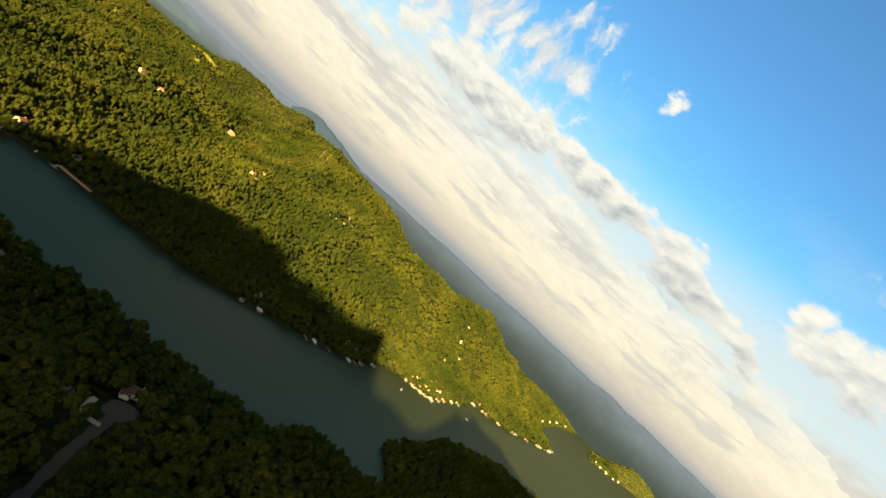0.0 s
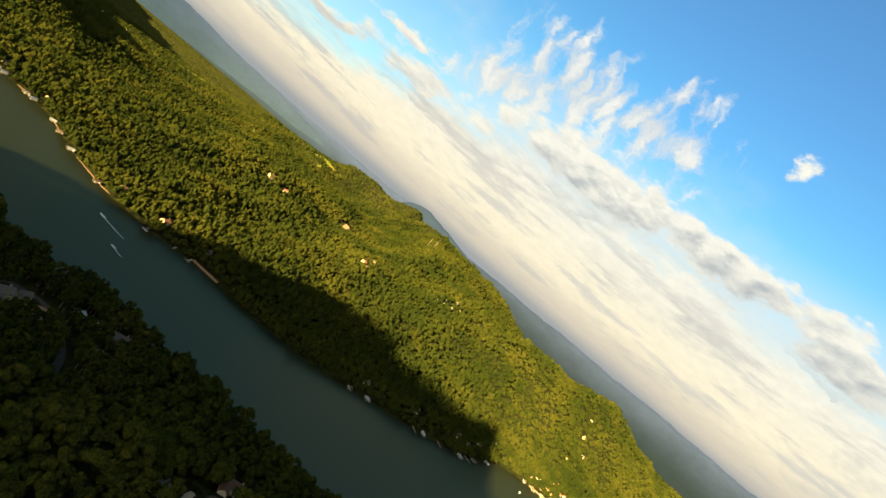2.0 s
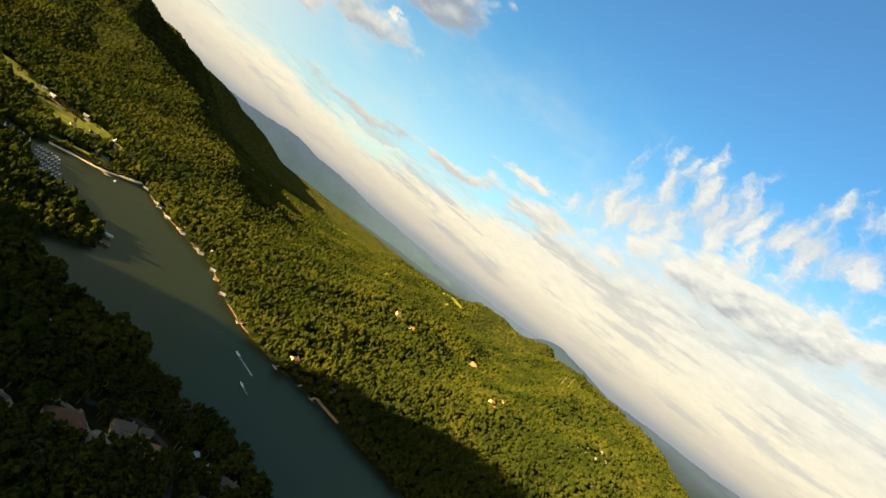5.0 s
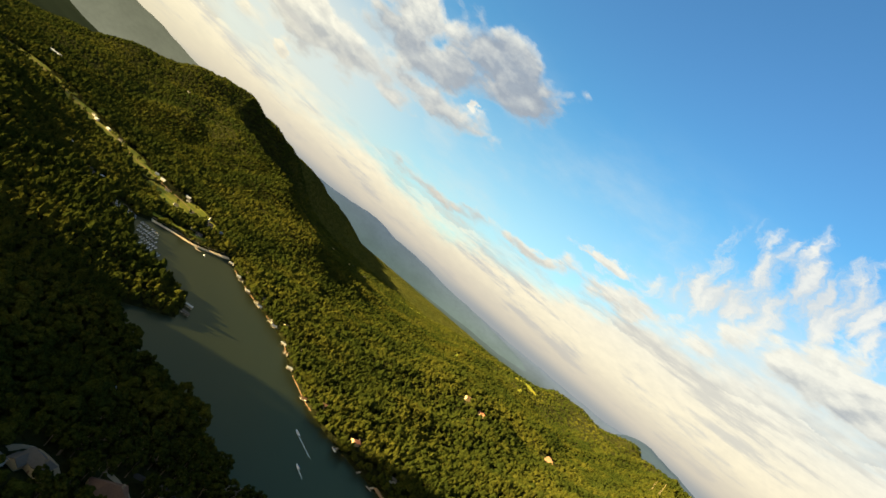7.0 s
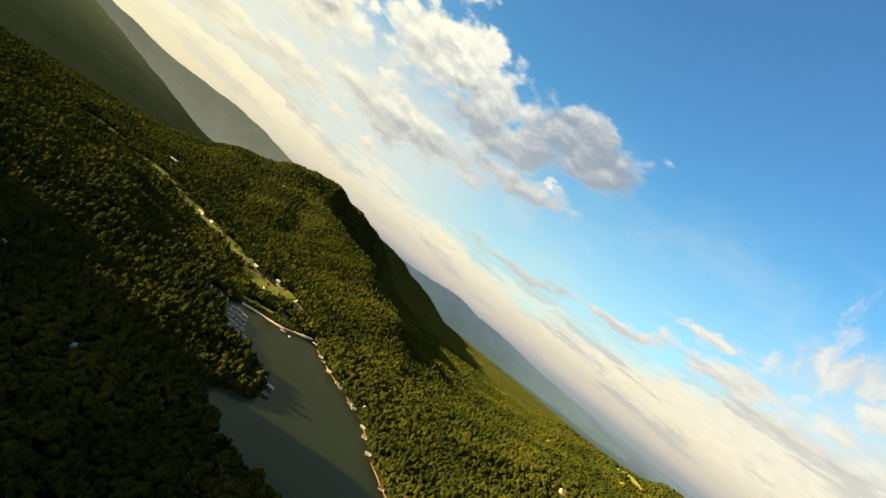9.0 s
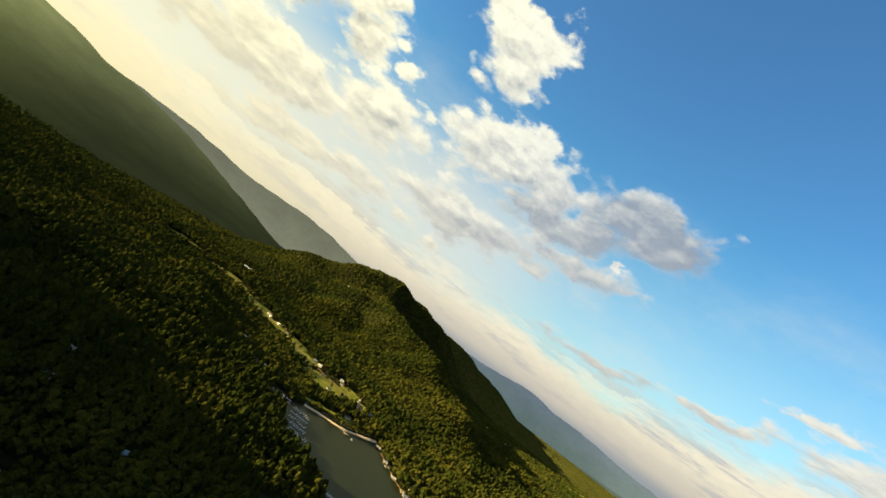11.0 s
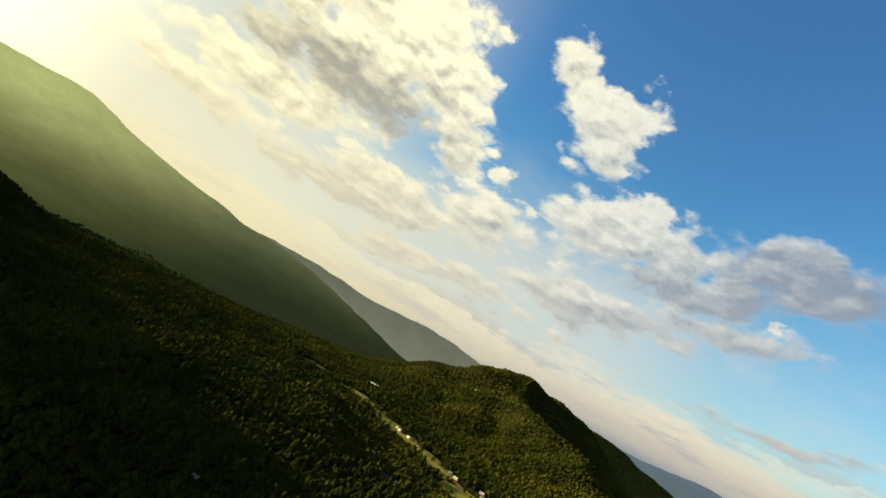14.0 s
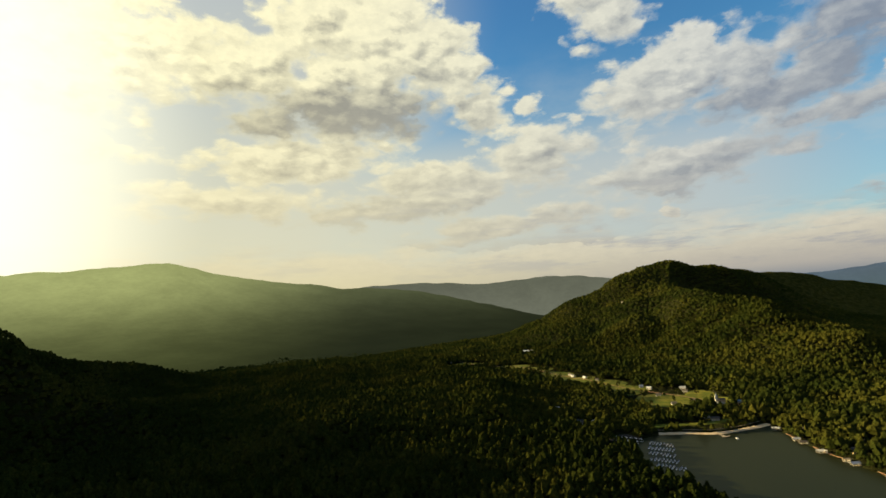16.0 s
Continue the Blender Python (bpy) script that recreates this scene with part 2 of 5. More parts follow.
def foliage(g, bsdf):
    p = place(g)
    island = g.node("ShaderNodeNewGeometry").outputs["Random Per Island"]
    wide = g.smooth(g.noise(p, 0.007, 7, 0.68), 0.34, 0.66)
    fine = g.math("ADD", g.math("MULTIPLY", g.smooth(g.noise(p, 0.9, 5, 0.75), 0.36, 0.64), 0.65), g.math("MULTIPLY", g.smooth(g.noise(p, 0.3, 4, 0.6), 0.32, 0.68), 0.35))
    ramp = g.node("ShaderNodeValToRGB")
    ramp.color_ramp.elements[0].position, ramp.color_ramp.elements[0].color = 0.0, rgb(0.0115, 0.018, 0.0042)
    ramp.color_ramp.elements[1].position, ramp.color_ramp.elements[1].color = 1.0, rgb(0.052, 0.0495, 0.0080)
    e = ramp.color_ramp.elements.new(0.5)
    e.color = rgb(0.024, 0.0290, 0.0052)
    mixed = g.math("ADD", g.math("MULTIPLY", island, 0.30), g.math("MULTIPLY_ADD", wide, 0.62, 0.05))
    g.link(mixed, ramp.inputs[0])
    g.link(g.mix(1.0, ramp.outputs[0], g.mix(fine, rgb(0.34, 0.36, 0.35), rgb(1.48, 1.46, 1.42)), "MULTIPLY"), bsdf.inputs["Base Color"])
    relief(g, bsdf, g.math("ADD", g.noise(p, 0.9, 5, 0.75), g.math("MULTIPLY", g.noise(p, 0.3, 3, 0.6), 1.6)), 1.0, 1.2)


def forest_floor(g, bsdf):
    p = place(g)
    crowns = g.node("ShaderNodeTexVoronoi", feature="F1")
    g.link(p, crowns.inputs["Vector"])
    crowns.inputs["Scale"].default_value = 0.09
    lift = g.math("SUBTRACT", 1.0, crowns.outputs["Distance"])
    wide = g.noise(p, 0.004, 5)
    # litter under the trees that stand singly, closed canopy on the land beyond them
    apart = g.node("ShaderNodeVectorMath", operation="LENGTH")
    g.link(g.vec("SUBTRACT", p, (20, 150, 0)), apart.inputs[0])
    far = g.smooth(apart.outputs["Value"], 2450.0, 2600.0)
    a = g.mix(wide, rgb(0.012, 0.014, 0.005), rgb(0.022, 0.022, 0.007))
    a = g.mix(far, a, g.mix(wide, rgb(0.022, 0.028, 0.007), rgb(0.047, 0.045, 0.010)))
    pale = g.node("ShaderNodeSeparateColor")
    g.link(crowns.outputs["Color"], pale.inputs[0])
    a = g.mix(1.0, a, g.mix(pale.outputs[0], rgb(0.6, 0.6, 0.6), rgb(1.3, 1.3, 1.3)), "MULTIPLY")
    g.link(a, bsdf.inputs["Base Color"])
    relief(g, bsdf, g.math("ADD", lift, g.math("MULTIPLY", g.noise(p, 0.5, 4), 0.4)), 1.0, 5.0)


def lake_water(g, bsdf):
    p = place(g)
    wide = g.noise(p, 0.008, 4)
    g.link(g.mix(wide, rgb(0.0048, 0.0063, 0.0026), rgb(0.0085, 0.0098, 0.0034)), bsdf.inputs["Base Color"])
    relief(g, bsdf, g.math("ADD", g.noise(p, 0.35, 5, 0.6), g.math("MULTIPLY", g.noise(p, 0.03, 3), 2.0)), 0.25, 0.3)
    # a rippled surface mirrors the sky less than a still one
    shine = g.node("ShaderNodeBsdfGlossy")
    shine.inputs["Roughness"].default_value = 0.30
    shine.inputs["Color"].default_value = rgb(0.92, 0.92, 0.58)
    g.link(bsdf.inputs["Normal"].links[0].from_socket, shine.inputs["Normal"])
    fres = g.node("ShaderNodeFresnel")
    fres.inputs["IOR"].default_value = 1.33
    both = g.node("ShaderNodeMixShader")
    g.link(g.math("ADD", 0.040, g.math("MULTIPLY", fres.outputs[0], 0.14)), both.inputs[0])
    g.link(bsdf.outputs[0], both.inputs[1])
    g.link(shine.outputs[0], both.inputs[2])
    out = [n for n in g.tree.nodes if n.bl_idname == "ShaderNodeOutputMaterial"][0]
    g.link(both.outputs[0], out.inputs[0])


def grassy(g, bsdf):
    p = place(g)
    n = g.smooth(g.noise(p, 0.05, 7, 0.7), 0.33, 0.67)
    g.link(g.mix(n, rgb(0.045, 0.066, 0.008), rgb(0.15, 0.135, 0.020)), bsdf.inputs["Base Color"])
    relief(g, bsdf, g.noise(p, 1.5, 3), 0.4, 0.3)


def grained(dark, light, scale, bump=0.3, depth=0.02):
    def build(g, bsdf):
        p = place(g)
        n = g.noise(p, scale, 6, 0.65)
        w = g.noise(p, scale * 0.12, 3)
        c = g.mix(n, rgb(*dark), rgb(*light))
        c = g.mix(1.0, c, g.mix(w, rgb(0.75, 0.75, 0.75), rgb(1.2, 1.2, 1.2)), "MULTIPLY")
        g.link(c, bsdf.inputs["Base Color"])
        relief(g, bsdf, n, bump, depth)
    return build


LEAVES = surface("leaves", foliage, 0.9, 0, 0.0)
CANOPY = surface("far_canopy", forest_floor, 0.95, 0, 0.0)
WATER = surface("lake_water", lake_water, 0.9, 0, 0.0)
GRASS = surface("grass", grassy, 0.95)
SAND = surface("sand", grained((0.38, 0.28, 0.16), (0.56, 0.44, 0.28), 0.4), 0.95)
BARK = surface("bark", grained((0.06, 0.045, 0.03), (0.14, 0.11, 0.08), 3.0), 0.95)


def part(name, bm, material, parent, label=""):
    mesh = bpy.data.meshes.new(name)
    bm.to_mesh(mesh)
    bm.free()
    mesh.materials.append(material)
    ob = new(name, mesh)
    ob.parent = parent
    return tagged(ob, label)


def sheet(name, verts, faces, material, smooth=True):
    """An object from arrays of corners and of triangles or quads."""
    verts, faces = np.asarray(verts, np.float32), np.asarray(faces, np.int32)
    mesh = bpy.data.meshes.new(name)
    mesh.vertices.add(len(verts))
    mesh.vertices.foreach_set("co", verts.ravel())
    mesh.loops.add(faces.size)
    mesh.loops.foreach_set("vertex_index", faces.ravel())
    mesh.polygons.add(len(faces))
    mesh.polygons.foreach_set("loop_start", np.arange(0, faces.size, faces.shape[1], dtype=np.int32))
    mesh.polygons.foreach_set("use_smooth", np.full(len(faces), smooth))
    mesh.update(calc_edges=True)
    mesh.materials.append(material)
    return new(name, mesh)


# ---- the lie of the land ----
SHORE_NORTH = [
    (-224, 800), (-216, 822), (-204, 846), (-172, 866), (-138, 880), (-108, 918), (-84, 958), (-62, 918), (-18, 850), (28, 798),
    (67, 750), (90, 660), (128, 576), (172, 532), (222, 496), (280, 425), (330, 378), (375, 348), (436, 324), (528, 284),
    (600, 256), (655, 254), (735, 262), (782, 240), (808, 212), (836, 190), (900, 192), (970, 186), (1060, 186), (1148, 192), (1182, 146),
    (1256, 108), (1368, 72), (1450, 46), (1530, 22),
]
SHORE_EAST = [
    (1600, 18), (1640, 50), (1700, 104), (1980, 112), (2317, 112), (2579, 76), (2900, 56), (3080, 70), (3150, 130), (3500, 60), (3400, -20),
    (2860, -48), (2330, -58), (2300, -90), (2375, -155), (2660, -275), (2700, -600), (1500, -500), (1000, -150),
]
SHORE_SOUTH = [
    (895, 20), (730, 92), (610, 90), (515, 98), (470, 60), (425, 30), (385, 80), (350, 125), (300, 118), (292, 140),
    (250, 180), (232, 208), (190, 250), (150, 285), (125, 325), (100, 345), (60, 362), (38, 385), (25, 418), (-20, 440),
    (-70, 462), (-105, 520), (-58, 570), (-62, 632), (-85, 652), (-125, 668),
    (-162, 690), (-184, 722), (-200, 755), (-214, 780),
]
SHORE = np.array(SHORE_NORTH + SHORE_EAST + SHORE_SOUTH, float)

# ridges: x, y, height of their crest, how wide they spread
OPPOSITE_HILL = [(640, 640, 62, 170), (880, 560, 128, 200), (1041, 470, 155, 210), (1330, 420, 148, 190), (1560, 300, 108, 150), (1800, 300, 80, 130), (2100, 330, 62, 130), (2600, 200, 48, 110), (3000, 120, 26, 60)]
HILL_BACK = [(880, 560, 120, 200), (1000, 760, 150, 260), (1250, 965, 176, 300), (1700, 1300, 170, 400)]
HILL_SHOULDER = [(1250, 965, 170, 260), (1400, 1330, 186, 260), (1420, 1600, 196, 280), (1280, 1800, 172, 320), (1000, 2050, 110, 360)]
NORTH_SLOPE = [(528, 1080, 62, 220), (800, 1300, 80, 260), (900, 1800, 80, 300)]
PEAK_FRONT = [(-1000, 1760, 24, 220), (-820, 1960, 92, 240), (-690, 2140, 180, 230)]
PEAK_RIDGE = [(-1120, 2000, 36, 200), (-1000, 2130, 105, 200), (-860, 2200, 200, 220), (-700, 2270, 270, 220), (-641, 2335, 290, 190), (-581, 2352, 300, 180),
              (-477, 2501, 279, 190), (-397, 2720, 256, 210), (-275, 2988, 240, 230), (-186, 3247, 222, 260), (17, 3604, 158, 300)]
PEAK_SPUR = [(-600, 2300, 250, 150), (-545, 2180, 222, 140), (-415, 1960, 178, 130), (-263, 1780, 156, 130), (-131, 1595, 125, 130), (-20, 1450, 80, 120)]
LEFT_RIDGE = [(-2900, -400, 120, 500), (-2700, 376, 40, 400), (-2600, 1078, 34, 400), (-2400, 1700, 34, 400), (-2200, 2480, 40, 380)]
EAST_HILL = [(2330, -105, 34, 70), (2600, -170, 58, 130), (3200, -300, 80, 300)]
NEAR_MOUNTAIN = [(-600, -900, 350, 260), (-700, -540, 400, 200), (-745, -440, 402, 170), (-768, -392, 386, 120), (-790, -352, 334, 120), (-808, -310, 316, 130), (-822, -268, 326, 130), (-838, -222, 362, 130), (-866, -155, 384, 130), (-872, -101, 366, 140), (-902, -8, 303, 110),
                 (-915, 30, 325, 80), (-928, 64, 296, 60), (-936, 95, 282, 50), (-944, 125, 240, 55), (-952, 170, 238, 80), (-956, 250, 176, 80), (-949, 299, 128, 75), (-942, 334, 98, 72),
                 (-933, 369, 76, 72), (-924, 404, 58, 70), (-917, 450, 40, 80)]
# its southern crest is raised, unseen, to shade the woods west of the lake
WEST_SPUR = [(-2000, -100, 260, 260), (-1660, 30, 335, 200), (-1645, 150, 275, 180), (-1640, 240, 250, 150), (-1632, 330, 190, 130), (-1620, 420, 130, 120), (-1593, 606, 70, 150)]
FAR_NORTH = [(300, 3600, 60, 700), (1500, 3500, 50, 700), (2600, 3000, 60, 700), (3400, 1900, 70, 600), (3600, 900, 60, 500)]
RIDGES = [OPPOSITE_HILL, HILL_BACK, HILL_SHOULDER, NORTH_SLOPE, PEAK_RIDGE, PEAK_FRONT, PEAK_SPUR, LEFT_RIDGE, EAST_HILL, NEAR_MOUNTAIN, WEST_SPUR, FAR_NORTH]
MOUNDS = [(-590, 2000, 160, 170), (-540, 1850, 110, 170), (150, 90, 26, 90), (-60, 230, 14, 120), (-330, 420, 22, 160), (-620, 700, 35, 200), (-180, 560, 16, 90), (40, -60, 30, 160), (-450, 790, 32, 85), (-550, 930, 28, 80)]


def from_shore(x, y):
    """Metres from the lake's edge: positive on land."""
    best = np.full(x.shape, 1e9)
    inside = np.zeros(x.shape, bool)
    for (ax, ay), (bx, by) in zip(SHORE, np.roll(SHORE, -1, 0)):
        ex, ey = bx - ax, by - ay
        s = np.clip(((x - ax) * ex + (y - ay) * ey) / (ex * ex + ey * ey), 0, 1)
        best = np.minimum(best, np.hypot(x - ax - s * ex, y - ay - s * ey))
        if ay != by:
            inside ^= ((ay > y) != (by > y)) & (x < ax + (y - ay) * ex / ey)
    return np.where(inside, -best, best)


def wave(x, y, size, seed):
    """Smooth noise from -1 to 1, of that size in metres."""
    rng = np.random.RandomState(seed)
    grid = rng.uniform(-1, 1, (64, 64))
    u, v = x / size + 500.3, y / size + 500.7
    i, j = np.floor(u).astype(int), np.floor(v).astype(int)
    a, b = u - i, v - j
    a, b = a * a * (3 - 2 * a), b * b * (3 - 2 * b)
    i, j, k, m = i % 64, j % 64, (i + 1) % 64, (j + 1) % 64
    return (grid[i, j] * (1 - a) + grid[k, j] * a) * (1 - b) + (grid[i, m] * (1 - a) + grid[k, m] * a) * b


def smoothstep(v, low, high):
    s = np.clip((v - low) / (high - low), 0, 1)
    return s * s * (3 - 2 * s)


def land(x, y, shore=None):
    x, y = np.asarray(x, float), np.asarray(y, float)
    d = from_shore(x, y) if shore is None else shore
    total, flank = np.zeros(x.shape), np.zeros(x.shape)
    for ridge in RIDGES:
        best = np.zeros(x.shape)
        for (ax, ay, az, aw), (bx, by, bz, bw) in zip(ridge, ridge[1:]):
            ex, ey = bx - ax, by - ay
            s = np.clip(((x - ax) * ex + (y - ay) * ey) / (ex * ex + ey * ey), 0, 1)
            r = np.hypot(x - ax - s * ex, y - ay - s * ey) / (aw + s * (bw - aw))
            share = 1 / (1 + r ** 2.9)
            best = np.maximum(best, (az + s * (bz - az)) * share)
            flank = np.maximum(flank, share * (1 - share) * 4)
        total += best ** 8
    for mx, my, mz, mw in MOUNDS:
        total += (mz * np.exp(-((x - mx) ** 2 + (y - my) ** 2) / mw ** 2)) ** 8
    h = total ** 0.125
    rough = wave(x, y, 420, 3) * 0.06 + wave(x, y, 190, 4) * 0.05 + wave(x, y, 80, 5) * 0.02
    rough = rough * (1 - 0.8 * smoothstep(y, 1600, 1900))
    # gullies and folds run down the flanks, the crests stay whole
    flank = flank * (1 - 0.75 * smoothstep(y, 1700, 2050))
    flank = flank * (1 - 0.9 * smoothstep(-x, 780, 860) * smoothstep(y, 120, 220) * smoothstep(-y, -900, -700))
    fold = np.abs(wave(x, y, 230, 14)) * 0.32 + np.abs(wave(x + y * 0.3, y, 105, 15)) * 0.26 - 0.18
    h = h * (1 + rough - fold * flank) + 4 * wave(x, y, 260, 6) + 1.5 * wave(x, y, 70, 7)
    # low wooded knolls roll along the foot of the hills north of the lake
    knolls = 15 * (1 - np.abs(wave(x * 0.6 + y * 0.3, y - x * 0.35, 170, 25)) * 2) + 8 * wave(x, y, 120, 26)
    h = h + np.maximum(knolls, -8) * smoothstep(x, -50, 150) * smoothstep(d, 60, 200) * (1 - smoothstep(y, 1700, 2200)) * (1 - smoothstep(x, 600, 900))
    bank = np.clip(d, -60, 25) * 0.2
    return np.where(d < 0, np.maximum(bank, -9), bank + np.maximum(h, 0) * smoothstep(d, 0, 230))


def spread(low, fine_low, fine_high, high, step, growth=1.06):
    """Grid lines: even in the middle, wider and wider apart towards both ends."""
    mid = list(np.arange(fine_low, fine_high + 1, step))
    lo, hi, s = [], [], step
    v = fine_low
    while v > low:
        s = min(s * growth, 160)
        v -= s
        lo.append(v)
    s, v = step, fine_high
    while v < high:
        s = min(s * growth, 160)
        v += s
        hi.append(v)
    return np.array(lo[::-1] + mid + hi)


xs, ys = spread(-6000, -1150, 2100, 7000, 12), spread(-6000, -150, 1700, 7000, 12)
gx, gy = np.meshgrid(xs, ys)
gz = land(gx, gy)
cols, rows_n = len(xs), len(ys)
corner = (np.arange(rows_n - 1)[:, None] * cols + np.arange(cols - 1)).ravel()
ground = sheet("ground", np.stack([gx, gy, gz], -1).reshape(-1, 3), np.stack([corner, corner + 1, corner + cols + 1, corner + cols], 1), CANOPY)
tagged(ground, "rolling forested mountain land round a lake", "ground", kind="structure")

def ground_at(x, y):
    """The height of the ground sheet itself."""
    i = int(np.clip(np.searchsorted(xs, x) - 1, 0, cols - 2))
    j = int(np.clip(np.searchsorted(ys, y) - 1, 0, rows_n - 2))
    a, b = (x - xs[i]) / (xs[i + 1] - xs[i]), (y - ys[j]) / (ys[j + 1] - ys[j])
    low = gz[j, i] * (1 - a) + gz[j, i + 1] * a
    return float(low * (1 - b) + (gz[j + 1, i] * (1 - a) + gz[j + 1, i + 1] * a) * b)


lake = sheet("water", [(-700, -900, 0), (4600, -900, 0), (4600, 1300, 0), (-700, 1300, 0)], [(0, 1, 2, 3)], WATER, False)
tagged(lake, "calm dark green lake water in evening shade", "lake", kind="structure")


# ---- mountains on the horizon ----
def far_ridge(name, profile, distance, colour, label, seed, foot=None, side_glow=None, turning=(-44.0, -74.0), centre=(0, 0), span=(40.0, 520.0), slope=((-500, 0.0), (-330, 0.42), (-160, 0.80))):
    """A range far off, with haze and sun glare painted in as emission. profile: azimuth and elevation of its crest, in
    degrees.
    """
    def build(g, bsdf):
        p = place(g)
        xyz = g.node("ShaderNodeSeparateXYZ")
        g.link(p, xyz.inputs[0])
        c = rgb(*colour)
        # glare and haze that change along the range, painted into the glow
        if side_glow:
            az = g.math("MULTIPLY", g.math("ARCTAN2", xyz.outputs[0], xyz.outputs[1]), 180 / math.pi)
            c = g.mix(g.smooth(az, *turning), c, rgb(*side_glow))
        # haze that changes with height, painted into the glow
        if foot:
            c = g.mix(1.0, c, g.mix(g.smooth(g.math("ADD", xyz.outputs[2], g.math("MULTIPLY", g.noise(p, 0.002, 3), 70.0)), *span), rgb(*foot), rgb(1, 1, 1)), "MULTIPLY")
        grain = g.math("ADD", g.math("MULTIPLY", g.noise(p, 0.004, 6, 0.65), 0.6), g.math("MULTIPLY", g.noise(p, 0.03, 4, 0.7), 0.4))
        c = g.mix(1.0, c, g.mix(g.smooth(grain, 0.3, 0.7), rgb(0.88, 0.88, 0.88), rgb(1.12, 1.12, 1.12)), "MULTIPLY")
        # nearly black under the sun; the emission carries the whole look
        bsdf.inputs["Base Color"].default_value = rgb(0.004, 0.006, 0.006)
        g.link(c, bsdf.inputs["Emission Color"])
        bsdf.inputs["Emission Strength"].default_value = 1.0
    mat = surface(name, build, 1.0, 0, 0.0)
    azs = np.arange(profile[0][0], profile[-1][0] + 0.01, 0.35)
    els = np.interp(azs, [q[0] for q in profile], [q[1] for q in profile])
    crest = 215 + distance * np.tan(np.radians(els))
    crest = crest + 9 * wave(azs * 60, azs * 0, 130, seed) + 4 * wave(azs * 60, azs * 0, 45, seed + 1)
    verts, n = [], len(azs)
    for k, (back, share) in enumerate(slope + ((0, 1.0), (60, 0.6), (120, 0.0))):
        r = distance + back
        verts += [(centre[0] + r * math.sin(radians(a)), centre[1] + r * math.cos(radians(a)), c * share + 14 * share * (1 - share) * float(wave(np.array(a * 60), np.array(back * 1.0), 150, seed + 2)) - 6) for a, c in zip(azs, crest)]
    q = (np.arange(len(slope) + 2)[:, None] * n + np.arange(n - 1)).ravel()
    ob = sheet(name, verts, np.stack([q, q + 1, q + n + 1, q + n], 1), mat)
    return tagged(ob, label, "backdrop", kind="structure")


# their blue and olive tones are distance haze, put into the emission colour
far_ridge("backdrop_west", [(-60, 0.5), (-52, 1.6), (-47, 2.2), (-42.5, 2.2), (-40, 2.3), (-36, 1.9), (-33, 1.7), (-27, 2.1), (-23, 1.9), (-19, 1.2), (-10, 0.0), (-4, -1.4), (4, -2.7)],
          4500, (0.066, 0.067, 0.046), "olive mountain range behind the town valley, haze painted in", 31, foot=(1.35, 1.35, 1.4))
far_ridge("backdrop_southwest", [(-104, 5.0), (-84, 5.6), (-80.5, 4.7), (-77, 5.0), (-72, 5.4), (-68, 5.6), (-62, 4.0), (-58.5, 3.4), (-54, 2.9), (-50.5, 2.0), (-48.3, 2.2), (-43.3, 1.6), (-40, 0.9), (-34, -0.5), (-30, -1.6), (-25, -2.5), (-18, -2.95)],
          4200, (0.060, 0.065, 0.029), "green mountain with haze and evening sun glow painted in", 61, foot=(0.14, 0.15, 0.12), side_glow=(0.225, 0.235, 0.086), centre=(25, 85),
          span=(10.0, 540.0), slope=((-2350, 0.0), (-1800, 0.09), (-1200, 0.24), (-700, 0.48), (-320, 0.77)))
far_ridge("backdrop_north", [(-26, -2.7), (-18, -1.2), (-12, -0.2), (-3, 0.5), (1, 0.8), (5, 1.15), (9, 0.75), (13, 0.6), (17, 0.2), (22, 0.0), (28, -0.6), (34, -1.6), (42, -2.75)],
          4480, (0.056, 0.072, 0.096), "blue mountain range far behind the hills", 41, foot=(0.75, 0.85, 0.65), side_glow=(0.106, 0.120, 0.136), turning=(6.0, 24.0), span=(60.0, 380.0))
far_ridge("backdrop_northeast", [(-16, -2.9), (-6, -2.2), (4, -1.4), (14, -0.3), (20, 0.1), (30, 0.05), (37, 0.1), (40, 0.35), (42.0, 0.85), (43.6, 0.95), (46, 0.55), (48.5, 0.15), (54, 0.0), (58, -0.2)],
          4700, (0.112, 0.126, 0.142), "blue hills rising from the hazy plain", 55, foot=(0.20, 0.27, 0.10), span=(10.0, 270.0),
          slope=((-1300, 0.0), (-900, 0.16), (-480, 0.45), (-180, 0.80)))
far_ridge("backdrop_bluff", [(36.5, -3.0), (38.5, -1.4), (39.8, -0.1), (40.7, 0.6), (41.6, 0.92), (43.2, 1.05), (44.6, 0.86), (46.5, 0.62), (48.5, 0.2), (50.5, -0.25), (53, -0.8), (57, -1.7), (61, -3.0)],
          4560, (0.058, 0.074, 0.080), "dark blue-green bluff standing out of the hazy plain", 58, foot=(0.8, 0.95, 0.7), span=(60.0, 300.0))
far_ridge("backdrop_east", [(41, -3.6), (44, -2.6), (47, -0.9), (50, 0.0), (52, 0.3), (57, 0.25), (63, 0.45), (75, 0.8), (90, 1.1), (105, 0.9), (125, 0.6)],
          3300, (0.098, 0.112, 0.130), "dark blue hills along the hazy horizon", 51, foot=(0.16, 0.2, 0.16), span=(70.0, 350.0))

# ---- woods ----
def ball(level):
    bm = bmesh.new()
    bmesh.ops.create_icosphere(bm, subdivisions=level, radius=1.0)
    v = np.array([p.co[:] for p in bm.verts])
    f = np.array([[p.index for p in face.verts] for face in bm.faces])
    bm.free()
    return v, f


def cut_low(v, f, z):
    """Leaves off the faces that point down into the wood."""
    return v, f[v[f].mean(1)[:, 2] > z]


